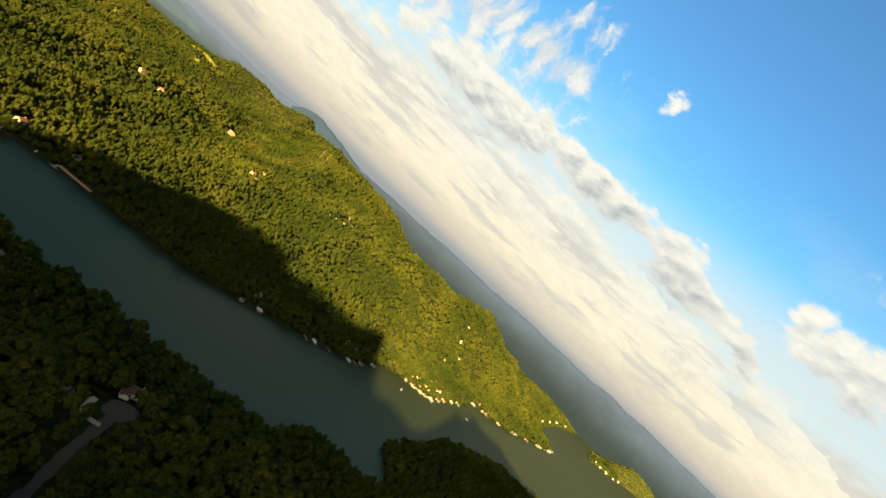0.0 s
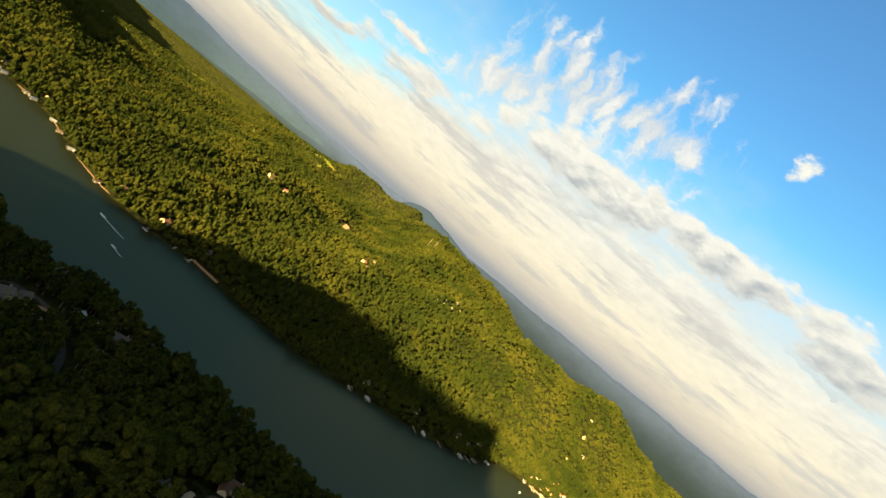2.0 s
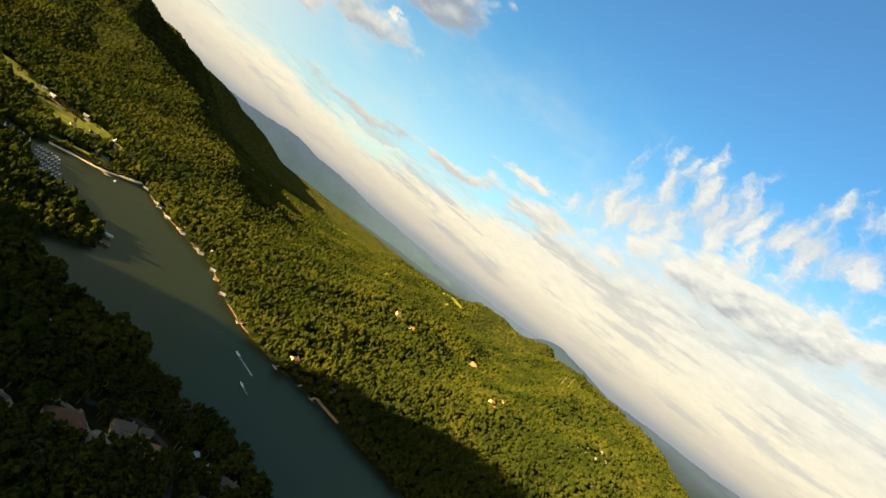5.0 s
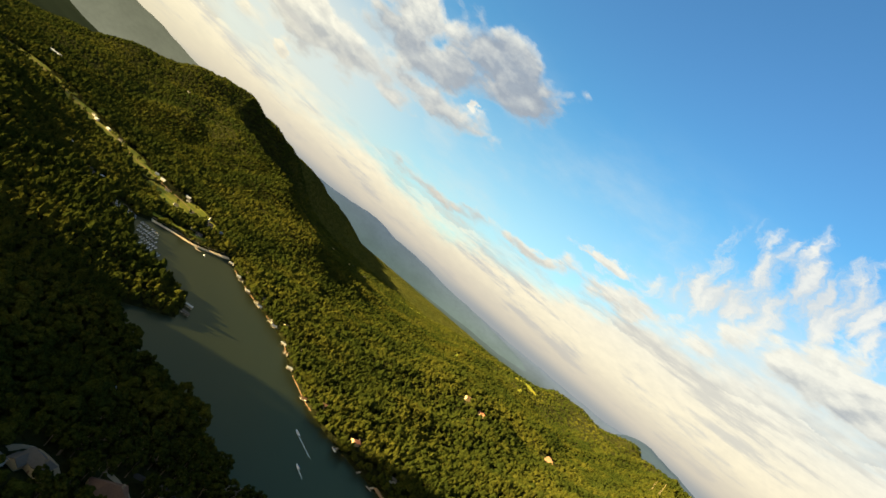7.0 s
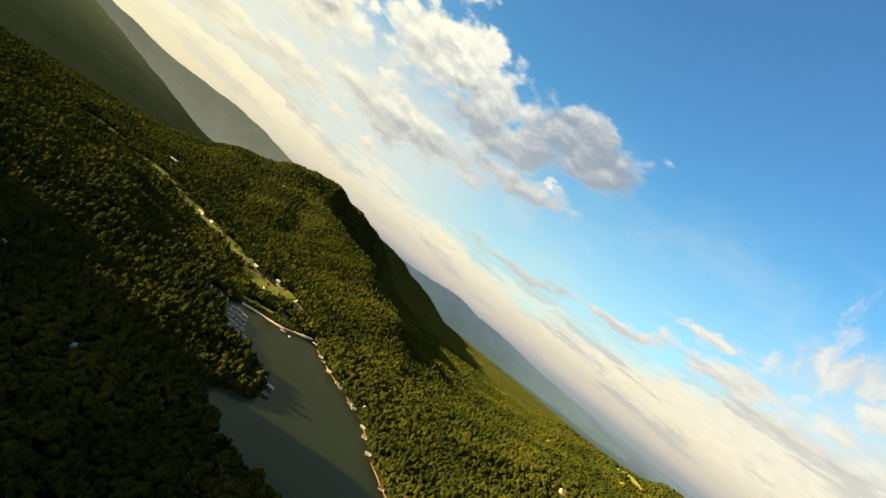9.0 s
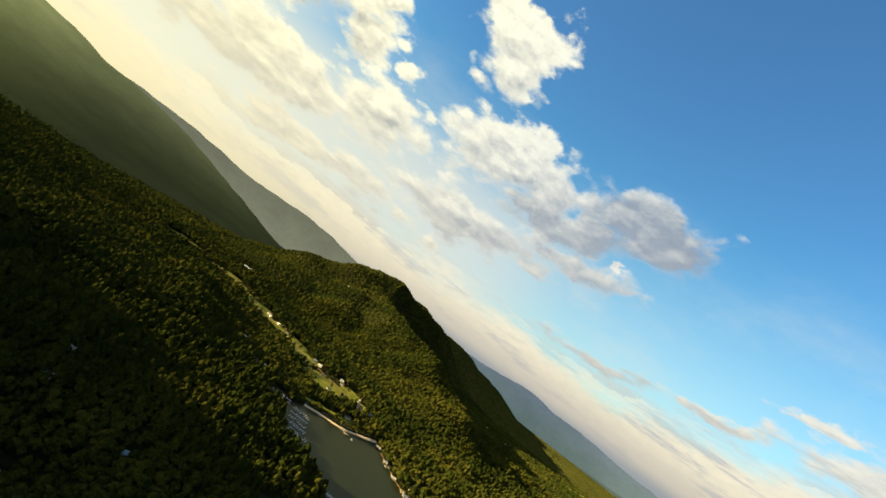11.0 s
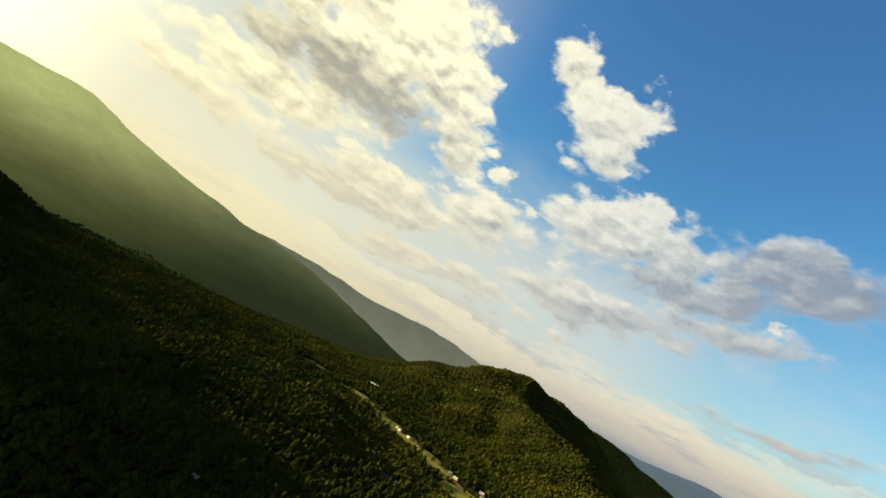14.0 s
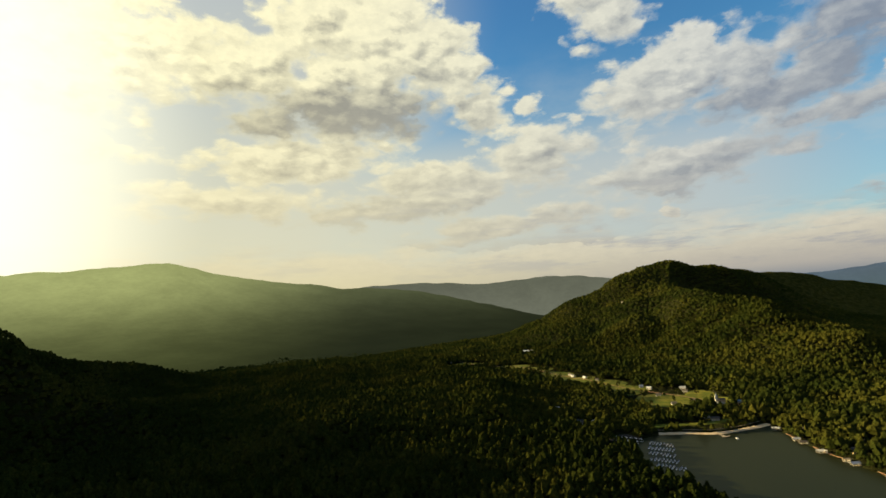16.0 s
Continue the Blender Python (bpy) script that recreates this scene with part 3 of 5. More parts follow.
def clump_shapes(count, seed, clumps):
    """Crowns of many leaf clumps with gaps between them."""
    rng = np.random.RandomState(seed)
    v, f = cut_low(*ball(0), -0.75)
    out = []
    for _ in range(count):
        vs, fs = [], []
        for k in range(clumps):
            a, up = 2.4 * k + rng.uniform(-0.5, 0.5), rng.uniform(-0.5, 1.0)
            reach = math.sqrt(max(0.0, 1 - up * up)) * rng.uniform(0.45, 0.95)
            c = np.array([math.cos(a) * reach, math.sin(a) * reach, up * 0.78])
            r = rng.uniform(0.30, 0.54)
            fs.append(f + sum(len(q) for q in vs))
            vs.append(c + v * r * rng.uniform(0.5, 1.42, (len(v), 1)) * (1, 1, 0.85))
        out.append(np.concatenate(vs))
    faces = np.concatenate([f + k * len(v) for k in range(clumps)])
    return out, faces


def dome_shapes(count, seed):
    """Plain small crowns for woods far off: two rings of corners."""
    rng = np.random.RandomState(seed)
    f = [(6, 7, 8)] + [(2 * k, 2 * k + 1, 6 + k) for k in range(3)] + [(2 * k + 1, (2 * k + 2) % 6, 6 + (k + 1) % 3) for k in range(3)]
    f += [(2 * k + 1, 6 + (k + 1) % 3, 6 + k) for k in range(3)]
    out = []
    for _ in range(count):
        low = [(math.cos(a) * r, math.sin(a) * r, rng.uniform(-0.35, 0.1)) for a, r in zip(np.arange(6) * math.pi / 3 + rng.uniform(-0.3, 0.3, 6), rng.uniform(0.65, 1.3, 6))]
        top = [(math.cos(a) * r, math.sin(a) * r, rng.uniform(0.55, 1.25)) for a, r in zip(np.arange(3) * math.pi / 1.5 + 0.5, rng.uniform(0.2, 0.65, 3))]
        out.append(np.array(low + top))
    return out, np.array(f)


def tuft_shapes(count, seed, tufts):
    """Crowns of several plain tufts of uneven height, for woods at middle distance."""
    rng = np.random.RandomState(seed)
    base, f = dome_shapes(12, seed + 1)
    out = []
    for _ in range(count):
        vs = []
        for k in range(tufts):
            a, reach = 2.4 * k + rng.uniform(-0.5, 0.5), 0.0 if k == 0 else rng.uniform(0.35, 0.75)
            size = rng.uniform(0.38, 0.68)
            c = np.array([math.cos(a) * reach, math.sin(a) * reach, rng.uniform(0.0, 0.5) - reach * 0.55 + (0.35 if k == 0 else 0.0)])
            vs.append(c + base[rng.randint(12)] * (size, size, size * rng.uniform(0.8, 1.5)))
        out.append(np.concatenate(vs))
    return out, np.concatenate([f + k * len(base[0]) for k in range(tufts)])


CLEARINGS = []     # x, y, radius: no trees there
BUILT = []         # x, y of every house


def clear_of(x, y):
    ok = np.ones(len(x), bool)
    for cx, cy, r in CLEARINGS:
        ok &= np.hypot(x - cx, y - cy) > r
    return ok


def tree_spots(x0, x1, y0, y1, step, seed, keep):
    rng = np.random.RandomState(seed)
    x, y = np.meshgrid(np.arange(x0, x1, step), np.arange(y0, y1, step * 0.87))
    x = x + (np.arange(x.shape[0]) % 2)[:, None] * step / 2
    x, y = (x + rng.uniform(-0.38, 0.38, x.shape) * step).ravel(), (y + rng.uniform(-0.38, 0.38, y.shape) * step).ravel()
    ok = keep(x, y)
    x, y = x[ok], y[ok]
    ok = clear_of(x, y)
    x, y = x[ok], y[ok]
    d = from_shore(x, y)
    ok = d > 2.5
    x, y, d = x[ok], y[ok], d[ok]
    return x, y, land(x, y, d), rng


def wood(name, spots, shapes, faces, wide, tall, material, label, smooth=True, flat=1.0):
    """One mesh of all the crowns of a wood. wide: half width; tall: height of the top over the ground."""
    x, y, z, rng = spots
    n, nv = len(x), len(shapes[0])
    pick = rng.randint(0, len(shapes), n)
    size = wide * np.clip(np.exp(rng.normal(0, 0.30, n)), 0.5, 1.75) * (1 + 0.22 * wave(x, y, 45, 12))
    height = tall * rng.uniform(0.7, 1.3, n) * (0.85 + 0.3 * wave(x, y, 60, 11)) * (0.6 + 0.4 * size / wide)
    half = size * rng.uniform(0.8, 1.15, n) * flat
    edge = smoothstep(from_shore(x, y), 4, 30)
    height = height * edge + np.minimum(height, half * 1.75) * (1 - edge)     # at the water the crowns come down to the ground
    turn = rng.uniform(0, 2 * math.pi, n)
    base = np.stack(shapes)[pick]
    c, s = np.cos(turn)[:, None], np.sin(turn)[:, None]
    vx = (base[:, :, 0] * c - base[:, :, 1] * s) * size[:, None] + x[:, None]
    vy = (base[:, :, 0] * s + base[:, :, 1] * c) * size[:, None] + y[:, None]
    vz = base[:, :, 2] * half[:, None] + (z + height - half)[:, None]
    verts = np.stack([vx, vy, vz], -1).reshape(-1, 3)
    tri = (faces[None] + (np.arange(n) * nv)[:, None, None]).reshape(-1, 3)
    ob = sheet(name, verts, tri, material, smooth)
    return tagged(ob, label, "forest", kind="stuff")


def ring(low, high):
    """Between two distances from the middle of the flight, where the land can be seen."""
    def keep(x, y):
        r = np.hypot(x - 20, y - 150)
        seen = (y > -260) & ((x > -1000) | (y > 300))
        return (r >= low) & (r < high) & seen
    return keep

# ---- materials of built things ----
ROOF_BROWN = surface("brown_shingles", grained((0.065, 0.036, 0.023), (0.145, 0.083, 0.053), 1.2), 0.9)
ROOF_GREY = surface("grey_shingles", grained((0.055, 0.047, 0.038), (0.115, 0.098, 0.080), 1.2), 0.85)
ROOF_PALE = surface("pale_metal_roof", grained((0.27, 0.27, 0.26), (0.44, 0.44, 0.43), 0.8), 0.5)
ROOF_RUST = surface("rust_red_roof", grained((0.22, 0.08, 0.04), (0.36, 0.15, 0.08), 1.2), 0.85)
WALL_WHITE = surface("white_siding", grained((0.34, 0.31, 0.26), (0.50, 0.47, 0.40), 1.5), 0.7)
WALL_TAN = surface("tan_stucco", grained((0.34, 0.24, 0.12), (0.52, 0.39, 0.21), 1.5), 0.85)
WALL_WOOD = surface("brown_wood_siding", grained((0.14, 0.085, 0.045), (0.27, 0.17, 0.10), 2.5), 0.8)
PLANKS = surface("weathered_planks", grained((0.15, 0.12, 0.09), (0.28, 0.24, 0.18), 2.0), 0.9)
CONCRETE = surface("pale_concrete", grained((0.17, 0.13, 0.08), (0.29, 0.23, 0.145), 0.8), 0.9)
ASPHALT = surface("asphalt", grained((0.030, 0.026, 0.021), (0.052, 0.046, 0.037), 1.0), 0.95)
DIRT = surface("bare_earth", grained((0.13, 0.075, 0.04), (0.26, 0.16, 0.09), 0.3), 0.95)
STONE = surface("pale_rock", grained((0.10, 0.085, 0.062), (0.22, 0.185, 0.135), 0.3, 0.8, 0.3), 0.9)
GEL_WHITE = surface("white_hull", grained((0.70, 0.70, 0.69), (0.80, 0.80, 0.79), 2.0, 0.05), 0.3)
CANVAS_BLUE = surface("blue_canvas", grained((0.04, 0.07, 0.16), (0.08, 0.12, 0.24), 3.0), 0.9)
FOAM = surface("foam", grained((0.55, 0.58, 0.57), (0.82, 0.84, 0.82), 1.5), 0.9)
TYRE = surface("tyre_rubber", grained((0.02, 0.02, 0.02), (0.04, 0.04, 0.04), 5.0), 0.9)
PAINTS = [surface("car_paint_" + n, grained(tuple(v * 0.9 for v in c), c, 3.0, 0.02), 0.3, 0.0, 0.5)
          for n, c in (("white", (0.75, 0.75, 0.74)), ("silver", (0.45, 0.46, 0.47)), ("red", (0.35, 0.03, 0.03)), ("dark", (0.04, 0.05, 0.07)))]


def pane_build(g, bsdf):
    bsdf.inputs["Base Color"].default_value = rgb(0.02, 0.025, 0.03)
    bsdf.inputs["Roughness"].default_value = 0.06


GLASS = surface("window_glass", pane_build, 0.06, 0, 0.6)


def block(bm, x0, x1, y0, y1, z0, z1, bevel=0.0):
    """A box between those corners."""
    v = [bm.verts.new(p) for p in ((x0, y0, z0), (x1, y0, z0), (x1, y1, z0), (x0, y1, z0), (x0, y0, z1), (x1, y0, z1), (x1, y1, z1), (x0, y1, z1))]
    faces = [bm.faces.new([v[i] for i in q]) for q in ((3, 2, 1, 0), (4, 5, 6, 7), (0, 1, 5, 4), (1, 2, 6, 5), (2, 3, 7, 6), (3, 0, 4, 7))]
    if bevel:
        bmesh.ops.bevel(bm, geom=list({e for f in faces for e in f.edges}), offset=bevel, segments=1, affect="EDGES")
    return bm


def boxes(*rows, bevel=0.0):
    bm = bmesh.new()
    for row in rows:
        block(bm, *row, bevel=bevel)
    return bm


def gabled(length, width, eave, rise, over):
    """A gabled roof with thickness, ridge along x."""
    bm = bmesh.new()
    a, b, t = length / 2 + over, width / 2 + over, 0.3
    drop = rise * over / (width / 2)
    ring_pts = [(-b, eave - drop), (0, eave + rise), (b, eave - drop), (b, eave - drop - t), (0, eave + rise - t), (-b, eave - drop - t)]
    ends = [[bm.verts.new((x, y, z)) for y, z in ring_pts] for x in (-a, a)]
    for k in range(6):
        bm.faces.new((ends[0][k], ends[1][k], ends[1][(k + 1) % 6], ends[0][(k + 1) % 6]))
    for e, turn in ((ends[0], 1), (ends[1], -1)):
        bm.faces.new([e[0], e[5], e[4], e[1]][::turn])
        bm.faces.new([e[1], e[4], e[3], e[2]][::turn])
    return bm


def hipped(length, width, eave, rise, over):
    bm = bmesh.new()
    a, b, t = length / 2 + over, width / 2 + over, 0.3
    half = max(0.5, a - b)
    low = [bm.verts.new((x, y, eave - 0.35)) for x, y in ((-a, -b), (a, -b), (a, b), (-a, b))]
    under = [bm.verts.new((x, y, eave - 0.35 - t)) for x, y in ((-a, -b), (a, -b), (a, b), (-a, b))]
    top = [bm.verts.new((-half, 0, eave + rise)), bm.verts.new((half, 0, eave + rise))]
    for q in ((low[0], low[1], top[1], top[0]), (low[2], low[3], top[0], top[1]), (low[1], low[2], top[1]), (low[3], low[0], top[0])):
        bm.faces.new(q)
    for k in range(4):
        bm.faces.new((under[k], under[(k + 1) % 4], low[(k + 1) % 4], low[k]))
    bm.faces.new(under[::-1])
    return bm


def walls_bm(length, width, height, rise, gable):
    bm = bmesh.new()
    a, b = length / 2, width / 2
    block(bm, -a, a, -b, b, -3.0, height)
    if gable:
        for x0, x1 in ((-a, -a + 0.25), (a - 0.25, a)):
            tri = [[bm.verts.new((x, y, z)) for y, z in ((-b, height), (b, height), (0, height + rise - 0.35))] for x in (x0, x1)]
            bm.faces.new(tri[0][::-1]), bm.faces.new(tri[1])
            for k in range(3):
                bm.faces.new((tri[0][k], tri[0][(k + 1) % 3], tri[1][(k + 1) % 3], tri[1][k]))
    return bm


def house(x, y, turn, length, width, height, wall, roof, label, hip=False, wing=None, chimney=True, cleared=1.0, category="house", rise=None, yard=0):
    """A house with its walls, roof, windows, door and chimney. wing: length, width and place along the front of a second gabled body."""
    z = ground_at(x, y)
    length, width = length * 0.74, width * 0.76
    root = new("house")
    root.matrix_world = pose(x, y, z, 0, 0, turn)
    rise = rise or width * 0.30
    part("wall", walls_bm(length, width, height, rise, not hip), wall, root)
    part("roof", (hipped if hip else gabled)(length, width, height, rise, 0.7), roof, root)
    a, b = length / 2, width / 2
    storeys = 2 if height > 4.6 else 1
    count = max(2, int(length / 3.2))
    for side in (-1, 1):
        for s in range(storeys):
            for k in range(count):
                px = -a + (k + 0.5) * length / count
                pz = 0.9 + s * 2.8
                y0, y1 = sorted((side * (b - 0.02), side * (b + 0.05)))
                if side == -1 and s == 0 and k == count // 2:
                    part("door", boxes((px - 0.5, px + 0.5, y0, y1, 0.05, 2.1)), WALL_WOOD, root, "brown wooden front door")
                    continue
                w = part("window", boxes((px - 0.62, px + 0.62, y0, y1, pz, pz + 1.4)), WALL_WHITE, root)
                y2, y3 = sorted((side * (b + 0.05), side * (b + 0.08)))
                part("pane", boxes((px - 0.5, px + 0.5, y2, y3, pz + 0.12, pz + 1.28)), GLASS, w)
    if chimney:
        part("chimney", boxes((a * 0.45, a * 0.45 + 0.9, -0.5, 0.5, height, height + rise + 1.1), (a * 0.45 - 0.1, a * 0.45 + 1.0, -0.6, 0.6, height + rise + 1.1, height + rise + 1.3)), STONE, root, "stone chimney")
    if wing:
        wl, ww, wx = wing
        bm = walls_bm(wl, ww, height * 0.92, ww * 0.3, True)
        bmesh.ops.transform(bm, matrix=pose(wx, -b - wl / 2 + 1.5, 0, 0, 0, 90), verts=bm.verts)
        part("wing_wall", bm, wall, root)
        bm = gabled(wl, ww, height * 0.92, ww * 0.3, 0.6)
        bmesh.ops.transform(bm, matrix=pose(wx, -b - wl / 2 + 1.5, 0, 0, 0, 90), verts=bm.verts)
        part("wing_roof", bm, roof, root)
    BUILT.append((x, y))
    CLEARINGS.append((x, y, (max(length, width) / 2 + 2.8) * cleared))
    if yard:
        CLEARINGS.append((x - yard * 0.6, y - yard * 0.75, yard))
    return tagged(root, label, category)


def strip(name, points, width, material, label, lift=0.45, category="road", cleared=0.75, kind="structure"):
    """A path or bank laid over the ground along a bent line."""
    p = np.array(points, float)
    steps = np.r_[0, np.cumsum(np.hypot(*np.diff(p, axis=0).T))]
    s = np.linspace(0, steps[-1], max(4, int(steps[-1] / 4)))
    u = np.clip((s / steps[-1]) * (len(p) - 1), 0, len(p) - 1.001)
    i, f = u.astype(int), (u % 1)[:, None]
    q = np.concatenate([p[:1] * 2 - p[1:2], p, p[-1:] * 2 - p[-2:-1]])
    p0, p1, p2, p3 = q[i], q[i + 1], q[i + 2], q[i + 3]
    c = 0.5 * (2 * p1 + (p2 - p0) * f + (2 * p0 - 5 * p1 + 4 * p2 - p3) * f ** 2 + (3 * p1 - p0 - 3 * p2 + p3) * f ** 3)
    d = np.gradient(c, axis=0)
    n = np.stack([-d[:, 1], d[:, 0]], 1) / np.maximum(np.hypot(d[:, 0], d[:, 1]), 1e-6)[:, None]
    lanes = np.linspace(-0.5, 0.5, 5)
    edge = 1 + 0.25 * wave(s * 3, s * 0, 20, 8) + 0.2 * wave(s * 3, s * 0, 7, 18)
    verts = []
    for k, lane in enumerate(lanes):
        r = c + n * (lane * width * edge)[:, None]
        sink = 0.5 if k in (0, 4) else 0.0
        verts += [(vx, vy, max(ground_at(vx, vy), 0.05) + lift - sink) for vx, vy in r]
    m = len(s)
    j = (np.arange(4)[:, None] * m + np.arange(m - 1)).ravel()
    ob = sheet(name, verts, np.stack([j, j + m, j + m + 1, j + 1][::-1], 1), material)
    for vx, vy in c[:: max(1, int(width / 5))]:
        CLEARINGS.append((vx, vy, width * cleared))
    return tagged(ob, label, category, kind=kind)


def patch(name, x, y, rx, ry, turn, material, label, seed, category="field", lift=0.5):
    """An uneven patch of open ground laid over the land."""
    c, s = math.cos(radians(turn)), math.sin(radians(turn))
    verts, rings, sides = [], 6, 30
    for k in range(rings + 1):
        for j in range(sides):
            a = 2 * math.pi * j / sides
            r = k / rings * (1 + 0.28 * float(wave(np.array(math.cos(a) * 60), np.array(math.sin(a) * 60), 40, seed)))
            u, v = r * rx * math.cos(a), r * ry * math.sin(a)
            px, py = x + u * c - v * s, y + u * s + v * c
            verts.append((px, py, ground_at(px, py) + (lift if k < rings else -0.4)))
            if k in (0, 3, 5) and (k < 5 or j % 7 > 1):
                CLEARINGS.append((px, py, max(3.0, min(rx, ry) * 0.30)))
    f = [(k * sides + j, (k + 1) * sides + j, (k + 1) * sides + (j + 1) % sides, k * sides + (j + 1) % sides) for k in range(rings) for j in range(sides)]
    return tagged(sheet(name, verts, f, material), label, category, kind="structure")


# ---- docks, boathouses and boats ----
def to_water(x, y):
    """Degrees by which a thing built along +y must turn to face the water."""
    e = 4.0
    q = from_shore(np.array([x + e, x - e, x, x]), np.array([y, y, y + e, y - e]))
    return math.degrees(math.atan2(-(q[2] - q[3]), -(q[0] - q[1]))) - 90


def dock(x, y, length, width, label, head=0.0):
    """A plank deck on posts, from the shore outwards."""
    root = new("dock")
    root.matrix_world = pose(x, y, 0, 0, 0, to_water(x, y))
    w = width / 2
    n = max(3, int(length / 2.5))
    step = (length + 6) / n
    for k in range(n):
        part("plank", boxes((-w, w, -6 + k * step, -6 + (k + 1) * step - 0.12, 0.75, 0.95)), PLANKS, root)
    if head:
        part("head_deck", boxes((-head / 2, head / 2, length, length + width * 1.2, 0.75, 0.97), bevel=0.04), PLANKS, root)
    for k in range(0, n + 1, 2):
        for side in (-w + 0.1, w - 0.3):
            part("post", boxes((side, side + 0.2, -6 + k * step - 0.1, -6 + k * step + 0.1, -3, 1.5)), WALL_WOOD, root)
    return tagged(root, label, "dock")


def boathouse(x, y, length, width, roof, label, flat=False):
    """A roofed boat shelter on posts that stands in the water at the bank."""
    root = new("boathouse")
    root.matrix_world = pose(x, y, 0, 0, 0, to_water(x, y)) @ pose(0, 2, 0)
    length, width = length * 0.62, width * 0.62
    a, b = width / 2, length
    for px in (-a + 0.2, a - 0.2):
        for py in (-3, b * 0.35, b - 0.4):
            part("post", boxes((px - 0.13, px + 0.13, py - 0.13, py + 0.13, -4, 3.2)), WALL_WHITE, root)
    part("deck", boxes((-a, -a + 1.6, -5, b, 0.7, 0.92), (a - 1.6, a, -5, b, 0.7, 0.92), (-a + 1.6, a - 1.6, -5, -2.2, 0.7, 0.92), bevel=0.04), PLANKS, root)
    if flat:
        part("roof", boxes((-a - 0.4, a + 0.4, -3.6, b + 0.4, 3.2, 3.5), bevel=0.08), roof, root)
        for side in (-a - 0.3, a + 0.2):
            part("railing", boxes((side, side + 0.1, -3.4, b + 0.2, 4.3, 4.4), *[(side, side + 0.1, py, py + 0.1, 3.5, 4.3) for py in np.arange(-3.4, b, 1.6)]), WALL_WHITE, root)
    else:
        bm = gabled(b + 3.4, width, 3.3, width * 0.28, 0.5)
        bmesh.ops.transform(bm, matrix=pose(0, (b - 3.4) / 2, 0, 0, 0, 90), verts=bm.verts)
        part("roof", bm, roof, root)
    part("back_wall", boxes((-a, a, -3.2, -3.0, 0.9, 3.3)), WALL_WHITE, root)
    CLEARINGS.append((x, y, 7))
    return tagged(root, label, "boathouse")


def hull_bm(length, beam, height):
    """A planing hull, bow towards +y."""
    bm = bmesh.new()
    rows = []
    for s in np.linspace(0, 1, 8):
        half = beam / 2 * (1 - max(0, s - 0.45) ** 2 * 3.1)
        half = max(half, 0.04)
        lift = 0.35 * max(0, s - 0.5) ** 1.5
        py = (s - 0.5) * length
        rows.append([bm.verts.new(p) for p in ((-half, py, height + lift), (-half * 0.86, py, 0.15 + lift), (0, py, -0.35 + lift * 1.5), (half * 0.86, py, 0.15 + lift), (half, py, height + lift))])
    for r0, r1 in zip(rows, rows[1:]):
        for k in range(4):
            bm.faces.new((r0[k], r0[k + 1], r1[k + 1], r1[k]))
        bm.faces.new((r0[4], r0[0], r1[0], r1[4]))
    bm.faces.new(rows[0][::-1])
    bm.faces.new(rows[-1])
    return bm


def boat(x, y, turn, length, label, canopy=True, group=""):
    root = new("boat")
    root.matrix_world = pose(x, y, 0.15, 0, 0, turn)
    beam = length * 0.36
    part("hull", hull_bm(length, beam, 0.75), GEL_WHITE, root)
    part("cockpit", boxes((-beam * 0.33, beam * 0.33, -length * 0.38, length * 0.08, 0.70, 0.80), bevel=0.03), WALL_TAN, root, "tan cockpit floor")
    part("windscreen", boxes((-beam * 0.36, beam * 0.36, length * 0.09, length * 0.12, 0.75, 1.25), bevel=0.02), GLASS, root)
    part("engine", boxes((-0.25, 0.25, -length * 0.56, -length * 0.47, 0.1, 1.1), bevel=0.08), TYRE, root)
    for px in (-beam * 0.3, beam * 0.3):
        part("seat", boxes((px - 0.3, px + 0.3, -length * 0.12, -length * 0.02, 0.8, 1.2), bevel=0.06), GEL_WHITE, root)
    if canopy:
        part("canopy", boxes((-beam * 0.42, beam * 0.42, -length * 0.3, length * 0.1, 1.95, 2.03), bevel=0.03), CANVAS_BLUE, root, "dark blue canvas canopy")
        for px in (-beam * 0.4, beam * 0.4):
            for py in (-length * 0.28, length * 0.08):
                part("canopy_pole", boxes((px - 0.03, px + 0.03, py - 0.03, py + 0.03, 0.7, 1.96)), PLANKS, root)
    return tagged(root, label, "boat", group)


def wake(x, y, turn, length, width, label):
    """Foam that trails behind a boat."""
    m = pose(x, y, 0.06, 0, 0, turn)
    verts, faces = [], []
    n = 24
    for k in range(n + 1):
        s = k / n
        half = width * (0.25 + 0.75 * s) * (1 - s * 0.75)
        mid = 0.5 * float(wave(np.array(k * 9.0), np.array(3.0), 20, 9))
        for side in (-half, half):
            verts.append((m @ Vector((mid * s + side, -s * length, 0)))[:])
    faces = [(2 * k, 2 * k + 1, 2 * k + 3, 2 * k + 2)[::-1] for k in range(n)]
    return tagged(sheet("wake", verts, faces, FOAM, False), label, "wake", kind="stuff")


# ---- the near bank: houses and drives among the trees ----
house(0, 265, 25, 28, 18, 5.6, WALL_TAN, ROOF_BROWN, "large tan lakeside house with a reddish brown hipped roof", hip=True, wing=(9, 8, 6), yard=13)
strip("driveway", [(-22, 280), (-10, 286), (4, 284), (13, 275), (18, 264), (20, 252)], 5, CONCRETE, "pale curved concrete drive round the brown-roofed house", category="driveway", cleared=1.0)
house(33, 286, 12, 18, 12, 5.2, WALL_TAN, ROOF_GREY, "tan house with grey shingle roof on the wooded bank", wing=(8, 7, -4), yard=11)
house(48, 294, 20, 10, 8, 3.2, WALL_TAN, ROOF_GREY, "small grey-roofed garage beside the tan house", chimney=False)
patch("forecourt", 24, 272, 10, 6, 20, CONCRETE, "pale bare forecourt before the tan house", 61, "forecourt")
